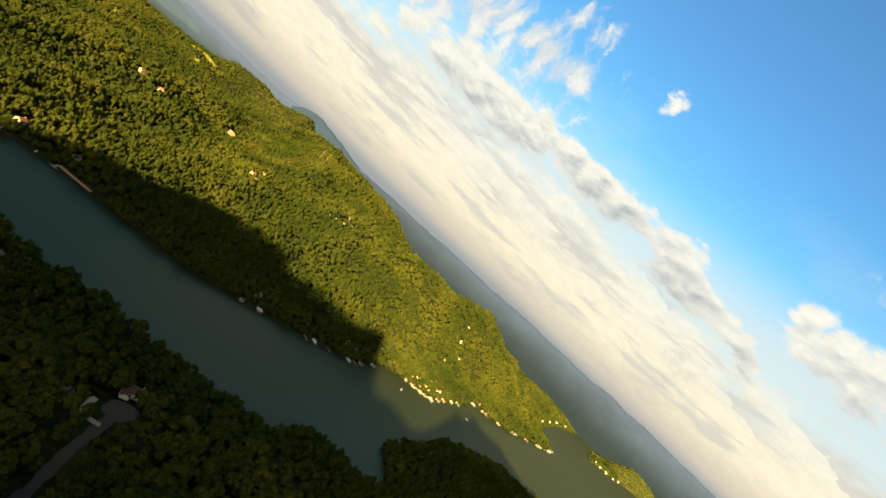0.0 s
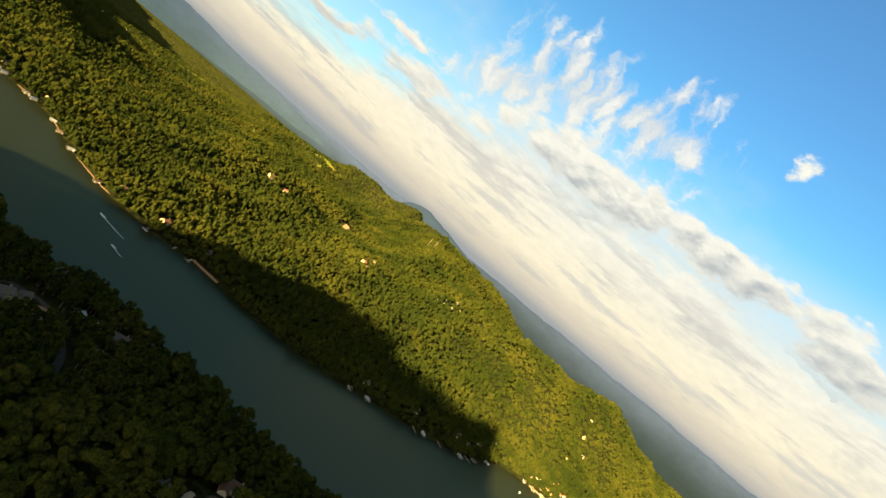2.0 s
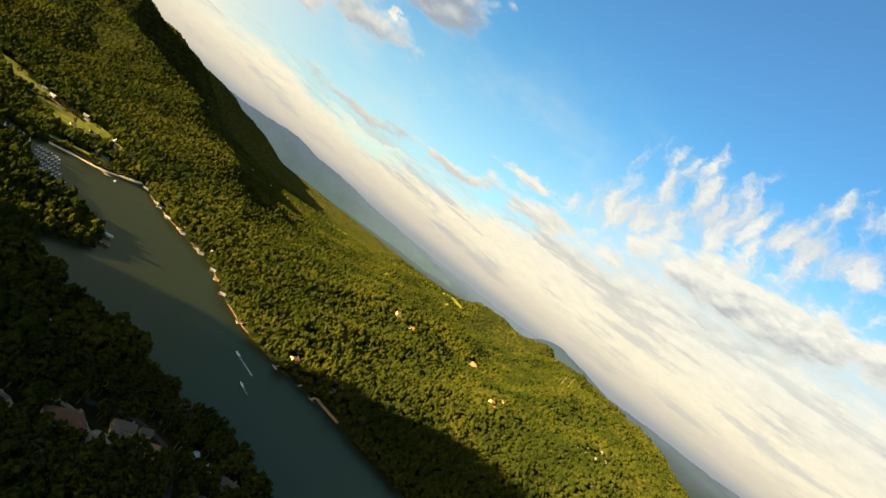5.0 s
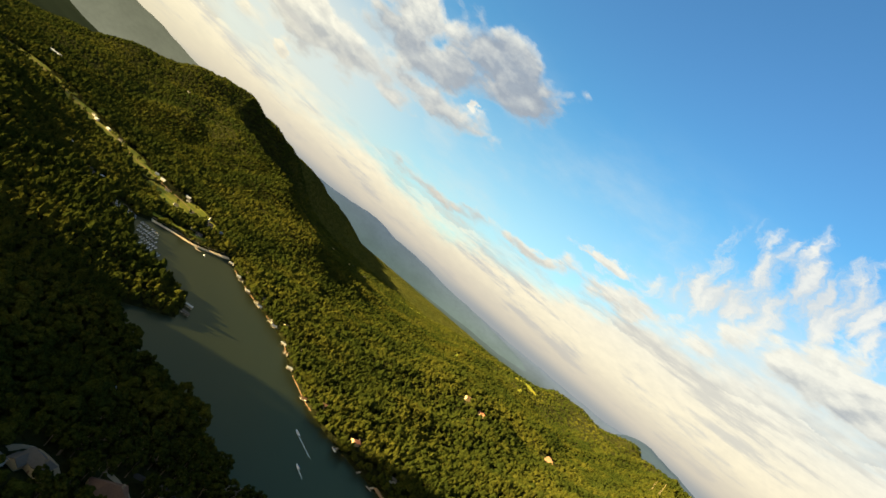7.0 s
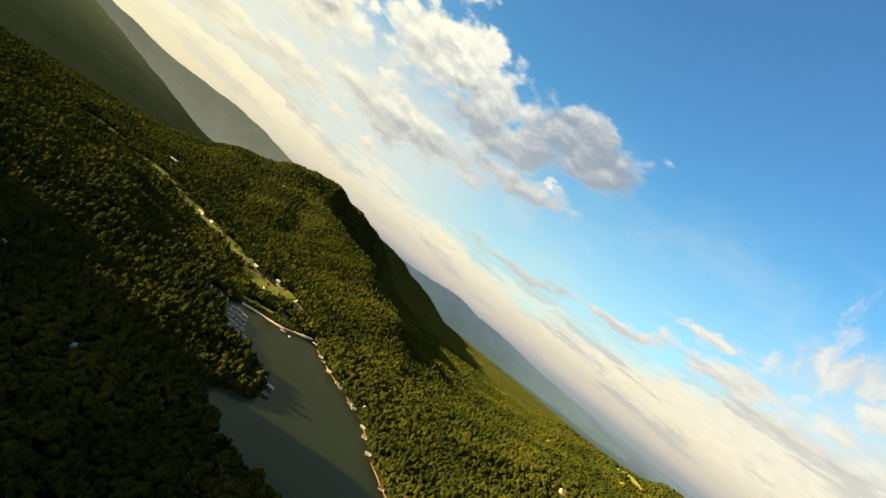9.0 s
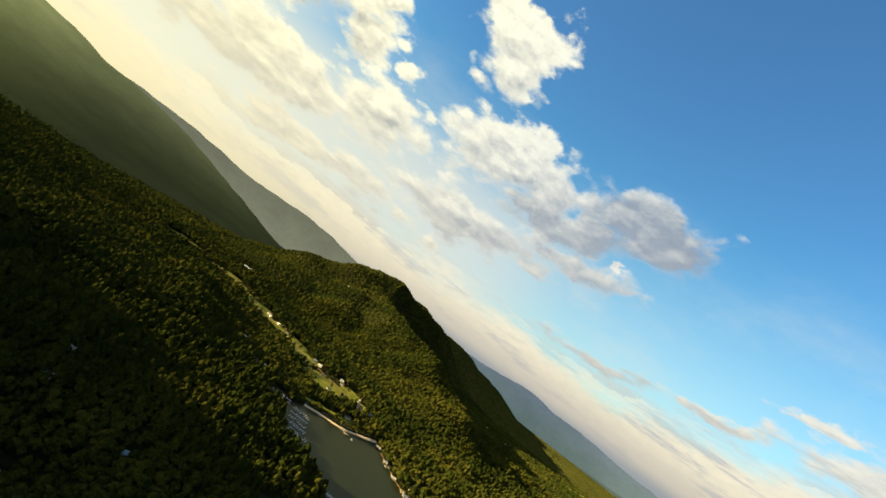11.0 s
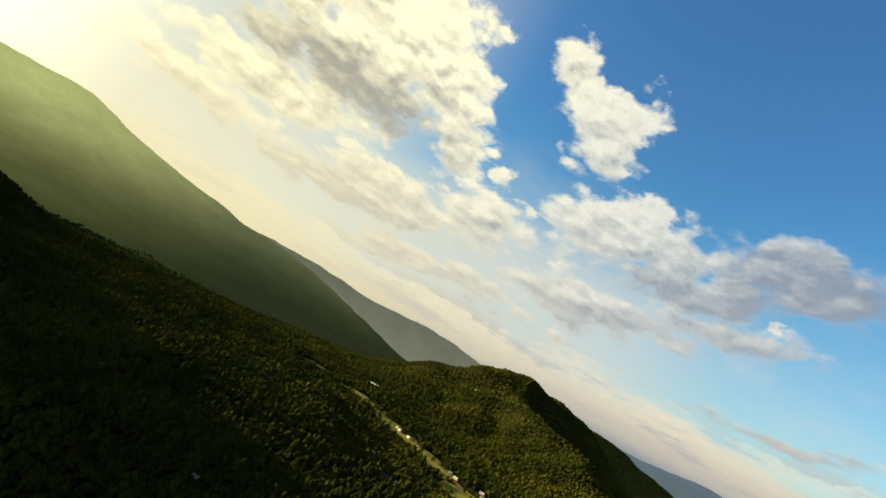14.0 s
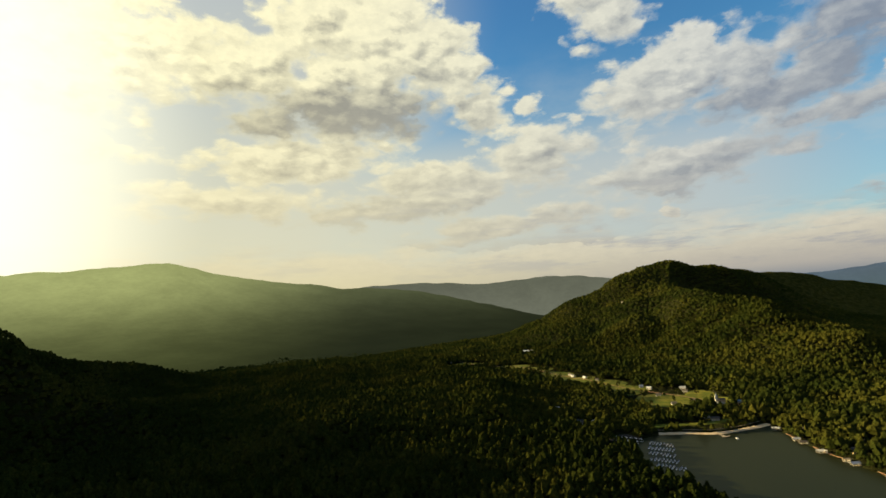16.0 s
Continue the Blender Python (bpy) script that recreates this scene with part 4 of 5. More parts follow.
patch("bare_slope", 55, 282, 13, 9, 10, DIRT, "brown bare earth slope below the drive", 62, "bare ground")
strip("bank_road", [(6, 300), (24, 306), (42, 306), (60, 296), (69, 280), (72, 258), (70, 236), (60, 210)], 5.5, ASPHALT, "narrow grey road winding through the dark trees", cleared=1.1)
house(-37, 251, -15, 20, 13, 5.2, WALL_TAN, ROOF_GREY, "tan house with a broad grey roof in a clearing", hip=True, wing=(7, 7, -5), yard=13)
house(-52, 238, -15, 13, 10, 3.4, WALL_WHITE, ROOF_GREY, "low grey-roofed outbuilding near the white house", chimney=False, yard=9)
strip("driveway", [(-52, 252), (-48, 261), (-40, 266), (-30, 264), (-25, 256), (-24, 247)], 3.6, CONCRETE, "pale sandy drive curving round the white house", category="driveway", cleared=1.0)
house(166, 141, -35, 18, 11, 5.4, WALL_WHITE, ROOF_BROWN, "brown-roofed lakeside house with pale gable walls", wing=(8, 6, -5), yard=10)
patch("turning_circle", 146, 121, 15, 11, 20, ASPHALT, "dark paved turning circle before the lakeside house", 63, "driveway")
strip("driveway", [(144, 120), (124, 105), (104, 91), (84, 74), (60, 54)], 7, ASPHALT, "dark paved drive leading from the turning circle", category="driveway", cleared=1.1)
strip("apron", [(134, 132), (127, 127), (121, 120), (121, 113), (126, 107)], 4, CONCRETE, "pale curved concrete parking apron among dark trees", 1.0, "apron", 1.6)
house(112, 132, 40, 12, 9, 4.2, WALL_TAN, ROOF_GREY, "small tan house half hidden by trees", chimney=False)
house(95, 287, 10, 10, 7, 3.4, WALL_WHITE, ROOF_PALE, "small cottage with a bright pale metal roof", chimney=False, yard=8)
house(84, 294, 40, 8, 6, 3.0, WALL_WHITE, ROOF_PALE, "tiny pale-roofed cabin by the shore road", chimney=False, yard=6)
house(111, 276, -20, 16, 12, 4.6, WALL_WOOD, ROOF_GREY, "wooden house under a wide grey roof", chimney=True, yard=9)
house(91, 251, 15, 11, 9, 3.6, WALL_WOOD, ROOF_GREY, "small wooden house between dark trees", chimney=False, yard=7)
house(72, 347, 35, 16, 10, 3.6, WALL_WHITE, ROOF_GREY, "grey-roofed boathouse at the water's edge", chimney=False, category="boathouse", yard=9)
dock(101, 344, 6, 1.6, "small white dock with a square head on the near shore", 7)
house(-196, 286, 20, 18, 9, 4.4, WALL_WHITE, ROOF_PALE, "pale-roofed house deep in the forest", chimney=False, cleared=0.8)
strip("driveway", [(-206, 270), (-196, 276), (-184, 290), (-180, 304)], 6, CONCRETE, "pale drive beside the forest house", category="driveway")
for q in ((6, 272, 13), (-37, 256, 13), (28, 272, 11), (52, 284, 14), (60, 292, 9), (46, 276, 9)):
    CLEARINGS.append(q)
for hx, hy, ht, hl in ((-284, 422, 30, 9), (-263, 405, -20, 8), (-297, 353, 60, 8), (-254, 379, 10, 8), (-173, 396, 45, 9), (-38, 371, 80, 10)):
    house(hx, hy, ht, hl, 7, 3.6, WALL_WHITE, ROOF_PALE, "small white cabin with a pale roof among trees", chimney=False, cleared=0.85)


boat(119, 505, 30, 8.5, "white motorboat under way on the lake", canopy=False)
wake(121, 501, 30, 34, 1.1, "thin pale foam trail behind the motorboat")
boat(125, 442, 26, 7.0, "small white motorboat crossing the lake")
wake(126.5, 439, 26, 12, 0.8, "short foam trail behind the small boat")
boat(731, 205, -60, 7.5, "white boat crossing the wide water", canopy=False)
boat(973, 139, -50, 8.0, "white boat on the open lake", canopy=False)

# far bank, in the shade of the mountain
dock(174, 531, 9, 2.4, "plank dock below the forest slope", 7)
boat(168, 522, 40, 7.5, "white boat moored at the plank dock")
house(194, 556, 35, 15, 10, 4.8, WALL_TAN, ROOF_RUST, "rust-roofed house above the lake", cleared=1.3, yard=9)
house(249, 527, 10, 10, 8, 4.2, WALL_WHITE, ROOF_GREY, "pale cottage above the reddish bank", chimney=False, yard=7)
house(146, 598, 20, 10, 8, 4.2, WALL_TAN, ROOF_BROWN, "small tan house above the forest shore", chimney=False, yard=7)
strip("shore_path", [(226, 499), (234, 488), (243, 477), (252, 466)], 5, DIRT, "reddish bare bank at the headland", 0.6, "bank")
dock(222, 496, 8, 2.2, "small dock at the headland", 8)
dock(203, 509, 6, 2, "short dock below the trees")
boathouse(120, 593, 8, 7, ROOF_BROWN, "brown-roofed boathouse on the forest shore")
strip("stone_bank", [(98, 642), (110, 617), (122, 591), (132, 576)], 1.4, DIRT, "pale stone bank along the water", 0.5, "bank")
for bx, by, bl, bw, rf, fl in ((410, 334, 6, 6, ROOF_GREY, True), (437, 323, 10, 9, ROOF_PALE, True), (530, 283, 11, 7, ROOF_PALE, False),
                               (598, 256, 9, 8, ROOF_PALE, True), (636, 254, 9, 7, ROOF_GREY, False), (680, 256, 8, 7, ROOF_PALE, True)):
    boathouse(bx, by, bl, bw, rf, "boathouse with a pale roof on the shaded far shore" if rf is ROOF_PALE else "grey-roofed boathouse on the shaded far shore", fl)
for bx, by in ((515, 289), (560, 272), (620, 255)):
    dock(bx, by, 10, 2.2, "plank dock on the shaded far shore")
for hx, hy, ht, hl, wl, rf in ((447, 348, 20, 13, WALL_WHITE, ROOF_GREY), (541, 320, 25, 11, WALL_WHITE, ROOF_GREY), (625, 291, 0, 12, WALL_WHITE, ROOF_GREY),
                               (640, 276, 40, 12, WALL_TAN, ROOF_GREY), (687, 287, -10, 13, WALL_WHITE, ROOF_BROWN), (752, 296, 15, 12, WALL_WHITE, ROOF_PALE)):
    house(hx, hy, ht, hl, 9, 5.0, wl, rf, "lake house with pale walls among trees on the far slope")

# sunlit settlement on the peninsula
for k, (bx, by) in enumerate(((790, 233), (802, 219), (815, 206), (826, 197), (838, 190), (880, 191), (915, 191), (960, 187), (1000, 186), (1128, 190),
                              (1166, 168), (1174, 158), (1212, 129), (1290, 97), (1303, 92), (1372, 71), (1448, 47), (1466, 41), (1530, 22), (1544, 20), (1590, 19))):
    boathouse(bx, by, 7 + (k * 5) % 7, 6 + (k * 3) % 5, (ROOF_BROWN, WALL_TAN, ROOF_PALE, ROOF_RUST, ROOF_GREY)[(k * 3) % 5], "sunlit boathouse on the peninsula shore", k % 2 == 0)
strip("stone_bank", [(800, 226), (818, 207), (836, 194), (860, 193)], 5, STONE, "sunlit stone terrace on the peninsula shore", 0.9, "bank")
strip("stone_bank", [(1515, 30), (1540, 24), (1600, 22)], 2.2, STONE, "sunlit pale bank round the peninsula tip", 0.8, "bank")
for k, (hx, hy, ht) in enumerate(((815, 236, 20), (832, 218, 60), (850, 206, 10), (960, 206, 5), (1010, 208, 10), (1090, 208, 0), (1172, 186, -20), (1200, 160, -20), (1360, 92, -25), (1440, 66, -30),
                                  (1510, 42, -30), (1560, 36, 0), (1600, 36, 10), (1083, 280, 10), (1032, 285, 20), (1149, 300, 0), (1290, 165, -20), (1120, 262, 15), (1160, 330, 20), (1185, 350, 0))):
    house(hx, hy, ht, 8 + k % 4, 7, 4.4, (WALL_TAN, WALL_WOOD, WALL_TAN, WALL_WHITE)[k % 4], (ROOF_BROWN, ROOF_GREY, ROOF_RUST)[k % 3], "sunlit lake house above the peninsula shore", chimney=k % 2 == 0)
cluster = np.random.RandomState(91)
for k in range(16):
    hx = cluster.uniform(806, 930)
    hy = 202 + max(0, 850 - hx) * 0.7 + cluster.uniform(0, 44)
    if all(math.hypot(hx - bx, hy - by) > 11 for bx, by in BUILT):
        house(hx, hy, cluster.uniform(-30, 60), 9 + k % 4, 8, 4.4, (WALL_TAN, WALL_WHITE)[k % 2], (ROOF_RUST, ROOF_BROWN, WALL_TAN)[k % 3], "small sunlit house in the cluster on the peninsula", chimney=False, cleared=0.9)
for hx, hy in ((1910, 128), (1935, 133), (2120, 132), (2290, 128), (2318, 126), (2345, 130), (2500, 106), (2345, -95), (2360, -120), (2390, -150), (2450, -190), (2520, -215)):
    house(hx, hy, 10, 16, 11, 5, WALL_WHITE, ROOF_PALE, "pale distant lake house on the eastern shore", chimney=False)

# houses, rock and clearings high on the hill
house(462, 948, 15, 17, 11, 6.0, WALL_TAN, ROOF_BROWN, "large tan house standing clear on the sunlit hill", yard=14)
house(499, 930, -15, 18, 11, 6, WALL_TAN, ROOF_RUST, "tan house with a rust-red roof on the wooded hilltop", yard=16)
house(596, 684, 20, 15, 10, 6, WALL_TAN, ROOF_RUST, "rust-roofed house in a clearing on the sunlit slope", yard=13)
house(632, 704, -10, 11, 8, 5, WALL_TAN, ROOF_GREY, "grey-roofed tan house among the trees of the slope", chimney=False, yard=9)
patch("clearing", 590, 668, 15, 9, 20, DIRT, "orange-brown bare ground below the slope house", 68, "clearing", 0.8)
for q in ((772, 1018, 24), (785, 1038, 26), (760, 1000, 18), (770, 1060, 20)):
    CLEARINGS.append(q)
patch("clearing", 785, 1050, 48, 17, 60, DIRT, "pale triangular clearing on the forested hill", 66, "clearing", 1.0)


def boulder(x, y, size, label, seed):
    rng = np.random.RandomState(seed)
    v, f = ball(3)
    d = rng.normal(size=(9, 3))
    d /= np.linalg.norm(d, axis=1, keepdims=True)
    r = np.minimum(1.0, (rng.uniform(0.62, 0.95, 9) / np.maximum(v @ d.T, 0.05)).min(1))
    v = v * r[:, None] * (size, size * 0.7, size * 0.9)
    ob = sheet("boulder", v + (x, y, ground_at(x, y) + size * 0.25), f, STONE, False)
    CLEARINGS.append((x, y, size * 1.7))
    return tagged(ob, label, "rock", "rock outcrops on the hill")


for k, (bx, by) in enumerate(((770, 600), (783, 587), (797, 597), (788, 612), (812, 590), (766, 618), (836, 604), (828, 618))):
    boulder(bx, by, 4.0 + (k * 5) % 4 * 0.6, "pale rock outcrop breaking through the forest", 70 + k)

def mast(x, y, height, label):
    """A slender lattice mast of three legs with cross braces."""
    root = new("radio_mast")
    root.matrix_world = pose(x, y, ground_at(x, y))
    spots = [(math.cos(a) * 1.6, math.sin(a) * 1.6) for a in (0.3, 2.4, 4.5)]
    for px, py in spots:
        part("leg", boxes((px - 0.13, px + 0.13, py - 0.13, py + 0.13, -2, height)), CONCRETE, root)
    for k in range(int(height / 6)):
        part("brace", boxes((-1.6, 1.6, -0.1, 0.1, 4 + k * 6, 4.3 + k * 6), (-0.1, 0.1, -1.6, 1.6, 4 + k * 6, 4.3 + k * 6)), CONCRETE, root)
    part("antenna", boxes((-0.12, 0.12, -0.12, 0.12, height - 2, height + 8)), CONCRETE, root)
    CLEARINGS.append((x, y, 6))
    return tagged(root, label, "mast", "hilltop masts")


for mx, my in ((1095, 1075), (1110, 1062)):
    mast(mx, my, 36, "slender pale lattice mast on the wooded hilltop")

# ---- the beach, marina and town ----
for q in ((-176, 890, 13), (-205, 872, 12), (-146, 912, 14), (-120, 945, 12)):
    CLEARINGS.append(q)
strip("beach", [(-205, 849), (-172, 869), (-140, 883), (-110, 921), (-86, 961)], 7, SAND, "narrow strip of pale sunlit sand along the lake", 0.8, "beach", 0.9)
strip("beach_wall", [(-210, 858), (-176, 878), (-147, 891), (-118, 926), (-97, 966)], 1.0, STONE, "low stone wall behind the beach", 1.0, "wall", 1.0)
dock(-136, 882, 12, 3, "wooden bathing jetty off the beach", 12)
boat(-112, 872, 20, 8, "white pontoon boat anchored off the beach")
strip("beach_lawn", [(-218, 872), (-184, 898), (-156, 918), (-128, 955)], 14, GRASS, "mown grass behind the beach", 0.5, "lawn", 0.6)
for k, (bx, by, bl, bw, rf) in enumerate(((-72, 938, 9, 9, ROOF_PALE), (-46, 893, 7, 6, ROOF_PALE), (-38, 881, 8, 7, ROOF_GREY), (-18, 850, 10, 9, ROOF_PALE), 
                                          (4, 826, 6, 6, WALL_TAN), (12, 816, 9, 8, ROOF_PALE), (40, 784, 8, 8, ROOF_GREY), (48, 774, 10, 8, ROOF_PALE), (72, 728, 6, 6, ROOF_PALE), (80, 698, 7, 7, ROOF_BROWN), (92, 655, 8, 7, ROOF_PALE))):
    boathouse(bx, by, bl, bw, rf, "lakefront boathouse by the sunlit north shore", k % 3 == 0)
for points in ([(-62, 921), (-52, 905)], [(-30, 871), (-18, 853), (6, 826)], [(28, 801), (46, 779)], [(74, 726), (80, 702)]):
    strip("stone_bank", points, 1.1, DIRT, "low earth and stone edging along the lake shore", 0.5, "bank")
for q in ((-247, 1110, 45), (-190, 1060, 40), (-300, 1100, 35), (-228, 985, 34), (-270, 1040, 30), (-150, 1030, 28)):
    CLEARINGS.append(q)
patch("town_green", -235, 1055, 70, 62, 20, GRASS, "mown green between the town houses behind the beach", 73, "lawn", 0.4)
for hx, hy, ht, hl in ((-38, 925, 20, 15), (20, 885, 10, 14), (75, 960, 0, 16), (8, 850, 60, 12), (62, 795, 40, 12), (100, 730, 70, 12)):
    house(hx, hy, ht, hl * 0.8, 8, 4.4, WALL_TAN, ROOF_GREY, "tan house with a grey roof above the north shore", chimney=False)

for row, (ax, ay) in enumerate(((-204, 803), (-199, 782), (-192, 761), (-183, 740), (-170, 719))):
    root = new("pier")
    root.matrix_world = pose(ax, ay, 0, 0, 0, 1)
    for k in range(8):
        part("plank", boxes((k * 4.2 - 2, k * 4.2 + 2.0, -0.7, 0.7, 0.6, 0.8)), PLANKS, root)
    for k in range(5):
        part("post", boxes((k * 7.4, k * 7.4 + 0.25, 0.7, 0.95, -4, 1.4)), WALL_WOOD, root)
    tagged(root, "long plank pier in the crowded marina", "pier", "marina piers")
    for k in range(8):
        for side in (-1, 1):
            if (row * 7 + k * 3 + side) % 11 == 0:
                continue
            spot = root.matrix_world @ pose(2 + k * 4.1, side * 3.5, 0.15, 0, 0, 0 if side > 0 else 180)
            if row == 0 and k == 0 and side == -1:
                first_boat = boat(spot.translation.x, spot.translation.y, 181, 4.8, "white motorboat with a dark canopy moored in the marina", group="marina boats")
            else:
                copy_thing(first_boat, spot)
for q in ((-232, 786, 18), (-244, 802, 16), (-228, 770, 10), (-305, 828, 18), (-300, 812, 12)):
    CLEARINGS.append(q)
patch("parking_lot", -236, 800, 24, 15, 70, ASPHALT, "paved parking lot above the marina", 67, "parking lot")


def car(x, y, turn, paint, label):
    root = new("car")
    root.matrix_world = pose(x, y, ground_at(x, y) + 0.5, 0, 0, turn)
    part("body", boxes((-0.9, 0.9, -2.2, 2.2, 0.35, 0.95), bevel=0.15), paint, root)
    part("cabin", boxes((-0.75, 0.75, -1.5, 0.8, 0.95, 1.5), bevel=0.2), GLASS, root, "dark glazed cabin")
    part("cabin_roof", boxes((-0.6, 0.6, -1.2, 0.4, 1.5, 1.54), bevel=0.01), paint, root)
    for px in (-0.85, 0.85):
        for py in (-1.4, 1.4):
            bm = bmesh.new()
            bmesh.ops.create_cone(bm, cap_ends=True, segments=10, radius1=0.34, radius2=0.34, depth=0.24, matrix=pose(px, py, 0.34, 0, 90, 0))
            part("wheel", bm, TYRE, root)
    return tagged(root, label, "car", "cars in the parking lot")


lot = [car(-246, 792, 60, PAINTS[k], "parked " + c + " car on the marina lot") for k, c in ((0, "white"),)]
for k in range(17):
    m = pose(-246 + (k % 6) * 5.5 + (k // 6) * 4, 790 + (k % 6) * 3.2 - (k // 6) * 9 + 8, 0, 0, 0, 60)
    m.translation.z = ground_at(m.translation.x, m.translation.y) + 0.5
    copy_thing(lot[0], m)

boathouse(-62, 622, 10, 8, ROOF_PALE, "pale-roofed boathouse at the wooded point", True)
boathouse(-58, 596, 10, 8, ROOF_GREY, "grey-roofed boathouse at the wooded point")

# town in the valley
for k, (fx, fy, rx, ry, ft) in enumerate(((-905, 1330, 66, 50, -10), (-735, 1300, 66, 52, 5), (-645, 1285, 50, 40, -15), (-555, 1225, 60, 55, -35), (-475, 1180, 54, 56, -20),
                                          (-400, 1150, 48, 56, -5), (-335, 1108, 44, 50, -20), (-205, 1125, 34, 34, -20), (-165, 1095, 24, 26, 0))):
    patch("meadow", fx, fy, rx, ry, ft, GRASS, "sunlit mown meadow in the valley town", 80 + k, "meadow")
strip("valley_road", [(-1000, 1400), (-860, 1338), (-700, 1312), (-560, 1236), (-440, 1180), (-330, 1112), (-240, 1090), (-150, 1060), (-100, 1040)], 2.6, DIRT, "narrow brown road through the valley meadows", 0.9)
house(-809, 1542, 12, 44, 22, 7, WALL_WHITE, ROOF_PALE, "long white hall with a flat pale roof", chimney=False, category="hall", rise=2.0)
for k, (hx, hy, ht, hl) in enumerate(((-884, 1488, 20, 18), (-905, 1463, -10, 14), (-987, 1361, 15, 14), (-600, 1411, 10, 20), (-369, 1024, 30, 18), (-321, 849, 20, 16), (-298, 852, 20, 16), (-310, 838, 20, 14),
                                      (-390, 912, 0, 12), (-150, 938, 35, 18), (-165, 950, 30, 14), (-237, 1127, 10, 14), (-231, 1460, 0, 16), (-664, 2032, 10, 18), (-470, 1205, -20, 14), (-520, 1235, -20, 14),
                                      (-140, 1075, 40, 12), (-270, 1075, 20, 14), (-300, 1120, 0, 14), (-205, 1055, 25, 16), (-247, 1152, 10, 16), (-228, 1017, 25, 14), (-504, 1216, -20, 12), (-433, 1188, 10, 12), (-319, 1131, 30, 12), (-190, 1033, 60, 12), (-220, 1309, 0, 14), (52, 1001, 15, 12), (-19, 1035, 30, 12), (-359, 1293, 20, 12))):
    house(hx, hy, ht, hl * 0.8, 8, 3.8, WALL_WHITE, (ROOF_PALE, ROOF_GREY)[k % 2], "white town house with a pale roof in the valley" if k % 2 == 0 else "white town house with a grey roof in the valley", chimney=False)


def church(x, y, turn, label):
    root = house(x, y, turn, 16, 9, 5.5, WALL_WHITE, ROOF_GREY, label, chimney=False, category="church", rise=4)
    root.name = "church"
    part("tower", boxes((-8.5, -5.0, -1.75, 1.75, -2, 12)), WALL_WHITE, root, "white church tower")
    bm = bmesh.new()
    bmesh.ops.create_cone(bm, segments=4, radius1=2.6, radius2=0.05, depth=8, matrix=pose(-6.75, 0, 16, 0, 0, 45))
    part("spire", bm, WALL_WHITE, root, "pointed white spire")


church(-164, 1058, 25, "white church with a pointed steeple behind the beach")
# far farms on the plain behind the hill
for k, (hx, hy) in enumerate(((882, 2557), (1023, 2744), (1274, 2932), (1304, 2832), (232, 2295), (1040, 2769), (1375, 2387), (909, 2641), (1046, 2791), (1272, 2960), (1348, 2910), (315, 2225), (253, 2347), (137, 2399), (1312, 2666), (1414, 2667), (1576, 2831), (1760, 2962), (1804, 2707), (1100, 2830), (1380, 2930), (1460, 2700))):
    house(hx, hy, 20 * k, 14 + k % 3 * 3, 9, 4.5, WALL_TAN if k % 3 else WALL_WHITE, ROOF_GREY, "pale farm building on the distant plain", chimney=False)
for k, (fx, fy, rx, ry) in enumerate(((1000, 1760, 60, 9), (900, 2600, 90, 12), (600, 2300, 110, 14), (1500, 2500, 140, 14), (345, 2215, 60, 9), (1440, 2418, 90, 10), (1650, 2880, 150, 14), (947, 1658, 50, 8), (616, 1538, 34, 7), (1180, 2880, 90, 12))):
    patch("far_field", fx, fy, rx, ry, -30 + 12 * k, GRASS, "pale green field on the distant plain", 95 + k, "field", 3.0)

# ---- single trees round the houses of the near bank ----
def limb(bm, a, b, r0, r1, sides=6):
    a, b = Vector(a), Vector(b)
    q = (b - a).to_track_quat("Z", "Y").to_matrix()
    rows = [[bm.verts.new(p + q @ Vector((math.cos(t) * r, math.sin(t) * r, 0))) for t in np.linspace(0, 2 * math.pi, sides, endpoint=False)] for p, r in ((a, r0), (b, r1))]
    for k in range(sides):
        bm.faces.new((rows[0][k], rows[0][(k + 1) % sides], rows[1][(k + 1) % sides], rows[1][k]))


def tree_kind(seed):
    """A broadleaf tree about 15 m high: trunk with limbs, and a crown of leaf clumps."""
    rng = np.random.RandomState(seed)
    root = new("tree")
    bm = bmesh.new()
    limb(bm, (0, 0, -1), (0.2, 0.1, 6), 0.38, 0.26)
    limb(bm, (0.2, 0.1, 6), (0.1, -0.2, 12), 0.26, 0.08)
    for k in range(5):
        a = 2.4 * k + rng.uniform(-0.4, 0.4)
        limb(bm, (0.15, 0, 5 + k * 0.9), (math.cos(a) * 3.2, math.sin(a) * 3.2, 8 + k * 0.9), 0.15, 0.04, 5)
    part("trunk", bm, BARK, root)
    v, f = cut_low(*ball(1), -0.85)
    vs, fs = [], []
    for k in range(34):
        a, up = 2.4 * k + rng.uniform(-0.6, 0.6), rng.uniform(-0.75, 1.0)
        reach = math.sqrt(max(0.0, 1 - up * up)) * rng.uniform(0.5, 1.0)
        c = np.array([math.cos(a) * reach * 4.6, math.sin(a) * reach * 4.6, 10 + up * 4.6])
        fs.append(f + sum(len(q) for q in vs))
        vs.append(c + v * rng.uniform(0.8, 1.5) * rng.uniform(0.45, 1.45, (len(v), 1)))
    crown = sheet("crown", np.concatenate(vs), np.concatenate(fs), LEAVES)
    crown.parent = root
    return tagged(root, "broadleaf tree with a dense dark green crown", "tree", "trees on the near bank")


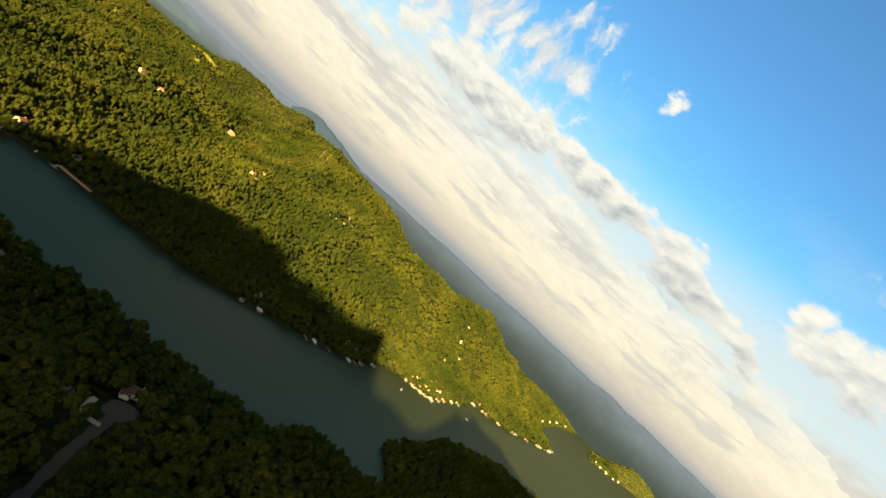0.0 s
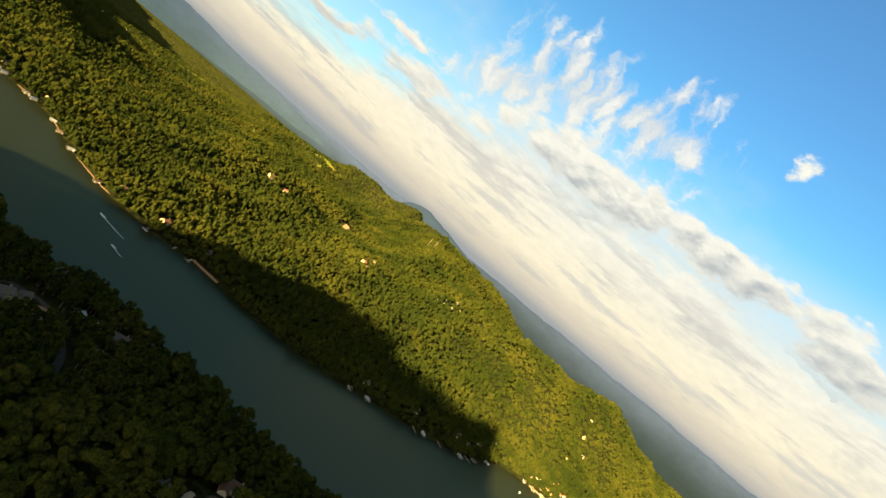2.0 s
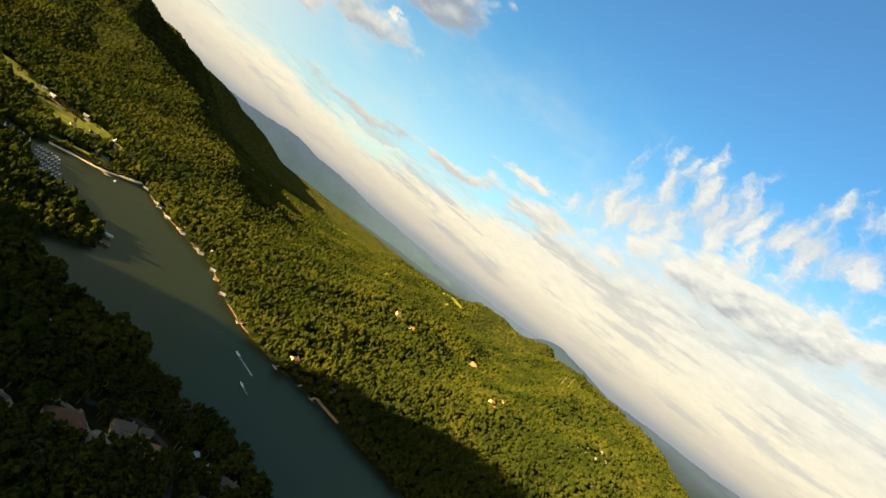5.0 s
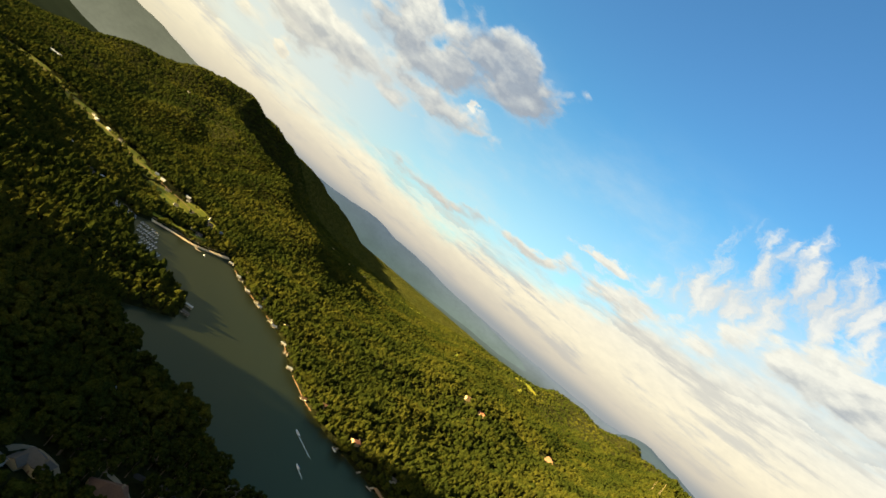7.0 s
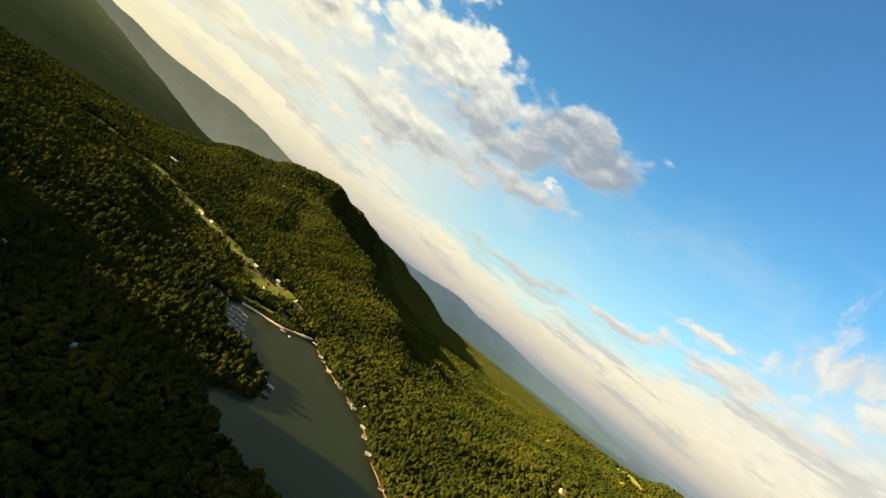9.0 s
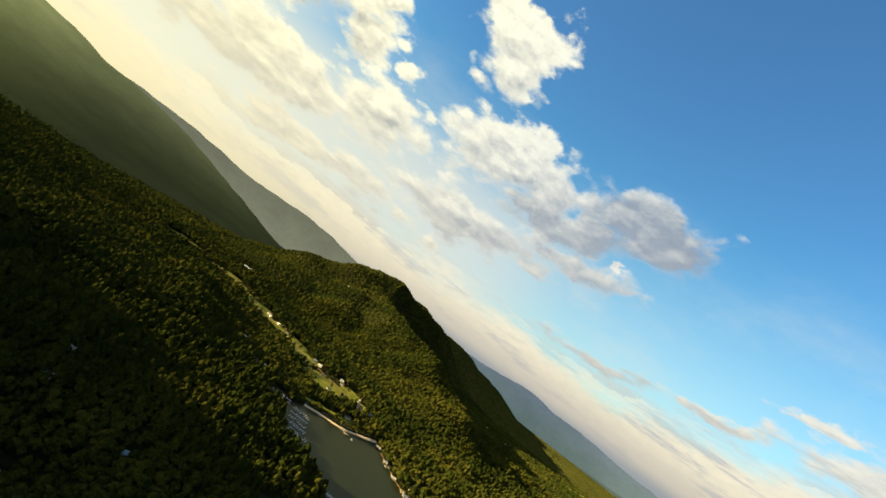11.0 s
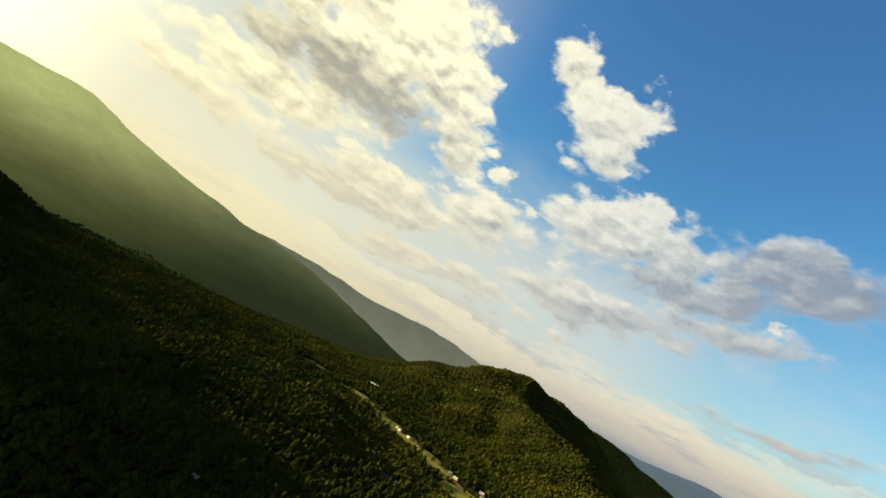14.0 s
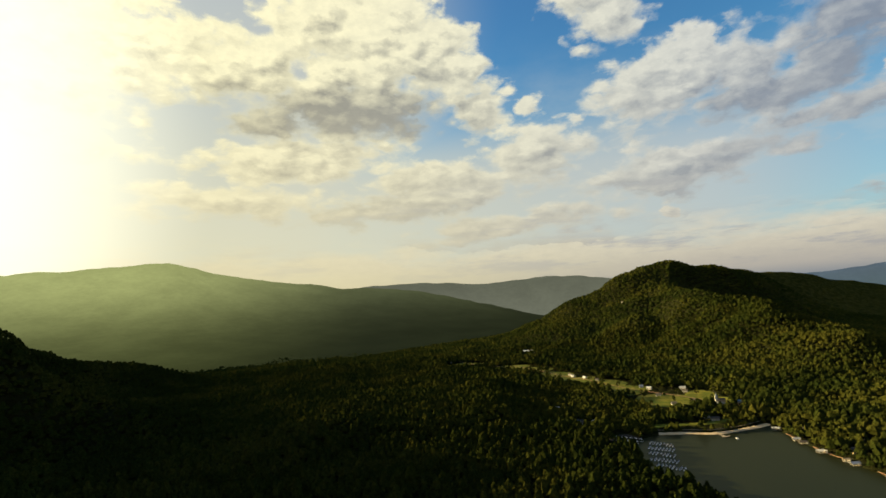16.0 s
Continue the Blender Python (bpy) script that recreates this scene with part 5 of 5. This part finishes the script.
kinds = [tree_kind(200 + k) for k in range(6)]
tx, ty, tz, t_rng = tree_spots(-60, 150, 190, 372, 8.2, 33, lambda x, y: np.hypot((x - 48) / 1.25, y - 282) < 84)
order = np.argsort(np.hypot(tx - 50, ty - 280))[:300]
for k, i in enumerate(order):
    m = pose(float(tx[i]), float(ty[i]), float(ground_at(tx[i], ty[i])), 0, 0, t_rng.uniform(0, 360))
    if k < 6:
        kinds[k].matrix_world = m
    else:
        s = t_rng.uniform(0.75, 1.2)
        c = copy_thing(kinds[k % 6], m)
        c.scale = (s, s, s * t_rng.uniform(0.85, 1.1))
# trees that stand apart on the lawns of the valley town
town_rng = np.random.RandomState(57)
town = 0
while town < 60:
    if town < 36:
        px, py = town_rng.uniform(-320, -120), town_rng.uniform(905, 1150)
    else:
        s = town_rng.uniform(0, 1)
        px, py = -330 - 560 * s, 1110 + 225 * s + town_rng.uniform(-48, 48)
    d = float(from_shore(np.array([px]), np.array([py]))[0])
    if d < 14 or any(math.hypot(px - hx, py - hy) < 10 for hx, hy in BUILT):
        continue
    s = town_rng.uniform(0.5, 0.95)
    c = copy_thing(kinds[town % 6], pose(px, py, ground_at(px, py), 0, 0, town_rng.uniform(0, 360)))
    c.scale = (s, s, s * town_rng.uniform(0.9, 1.2))
    tagged(c, "broadleaf tree standing alone on the valley grass", "tree", "trees in the valley town")
    town += 1
SINGLE = np.stack([tx[order], ty[order]], 1)


def off_single(keep):
    """Leaves out the ground that the single trees cover."""
    def inner(x, y):
        ok = keep(x, y)
        near = np.hypot((x - 48) / 1.25, y - 282) < 100
        d = np.full(len(x), 99.0)
        if near.any():
            d[near] = np.hypot(x[near][:, None] - SINGLE[:, 0], y[near][:, None] - SINGLE[:, 1]).min(1)
        return ok & (d > 5.5)
    return inner


clumps_a, clump_faces = clump_shapes(12, 1, 10)
wood("near_forest", tree_spots(-420, 460, -260, 590, 8.6, 21, off_single(ring(0, 340))), clumps_a, clump_faces, 4.4, 16, LEAVES,
     "dense green broadleaf forest on the shaded lake bank", False, 1.25)
wood("middle_forest", tree_spots(-700, 720, -260, 850, 7.7, 22, ring(340, 700)), *tuft_shapes(14, 5, 4), 4.4, 14, LEAVES,
     "green broadleaf forest on the slopes above the lake", False, 1.15)
wood("hill_forest", tree_spots(-1750, 1800, -260, 1900, 7.0, 23, ring(700, 1700)), *dome_shapes(24, 5), 4.2, 13, LEAVES,
     "sunlit green forest covering the hills", False, 1.1)
wood("far_forest", tree_spots(-3000, 3300, -200, 3400, 12.4, 24, ring(1700, 2620)), *dome_shapes(16, 6), 7.0, 6, LEAVES,
     "distant green forest on far hills", True, 0.8)
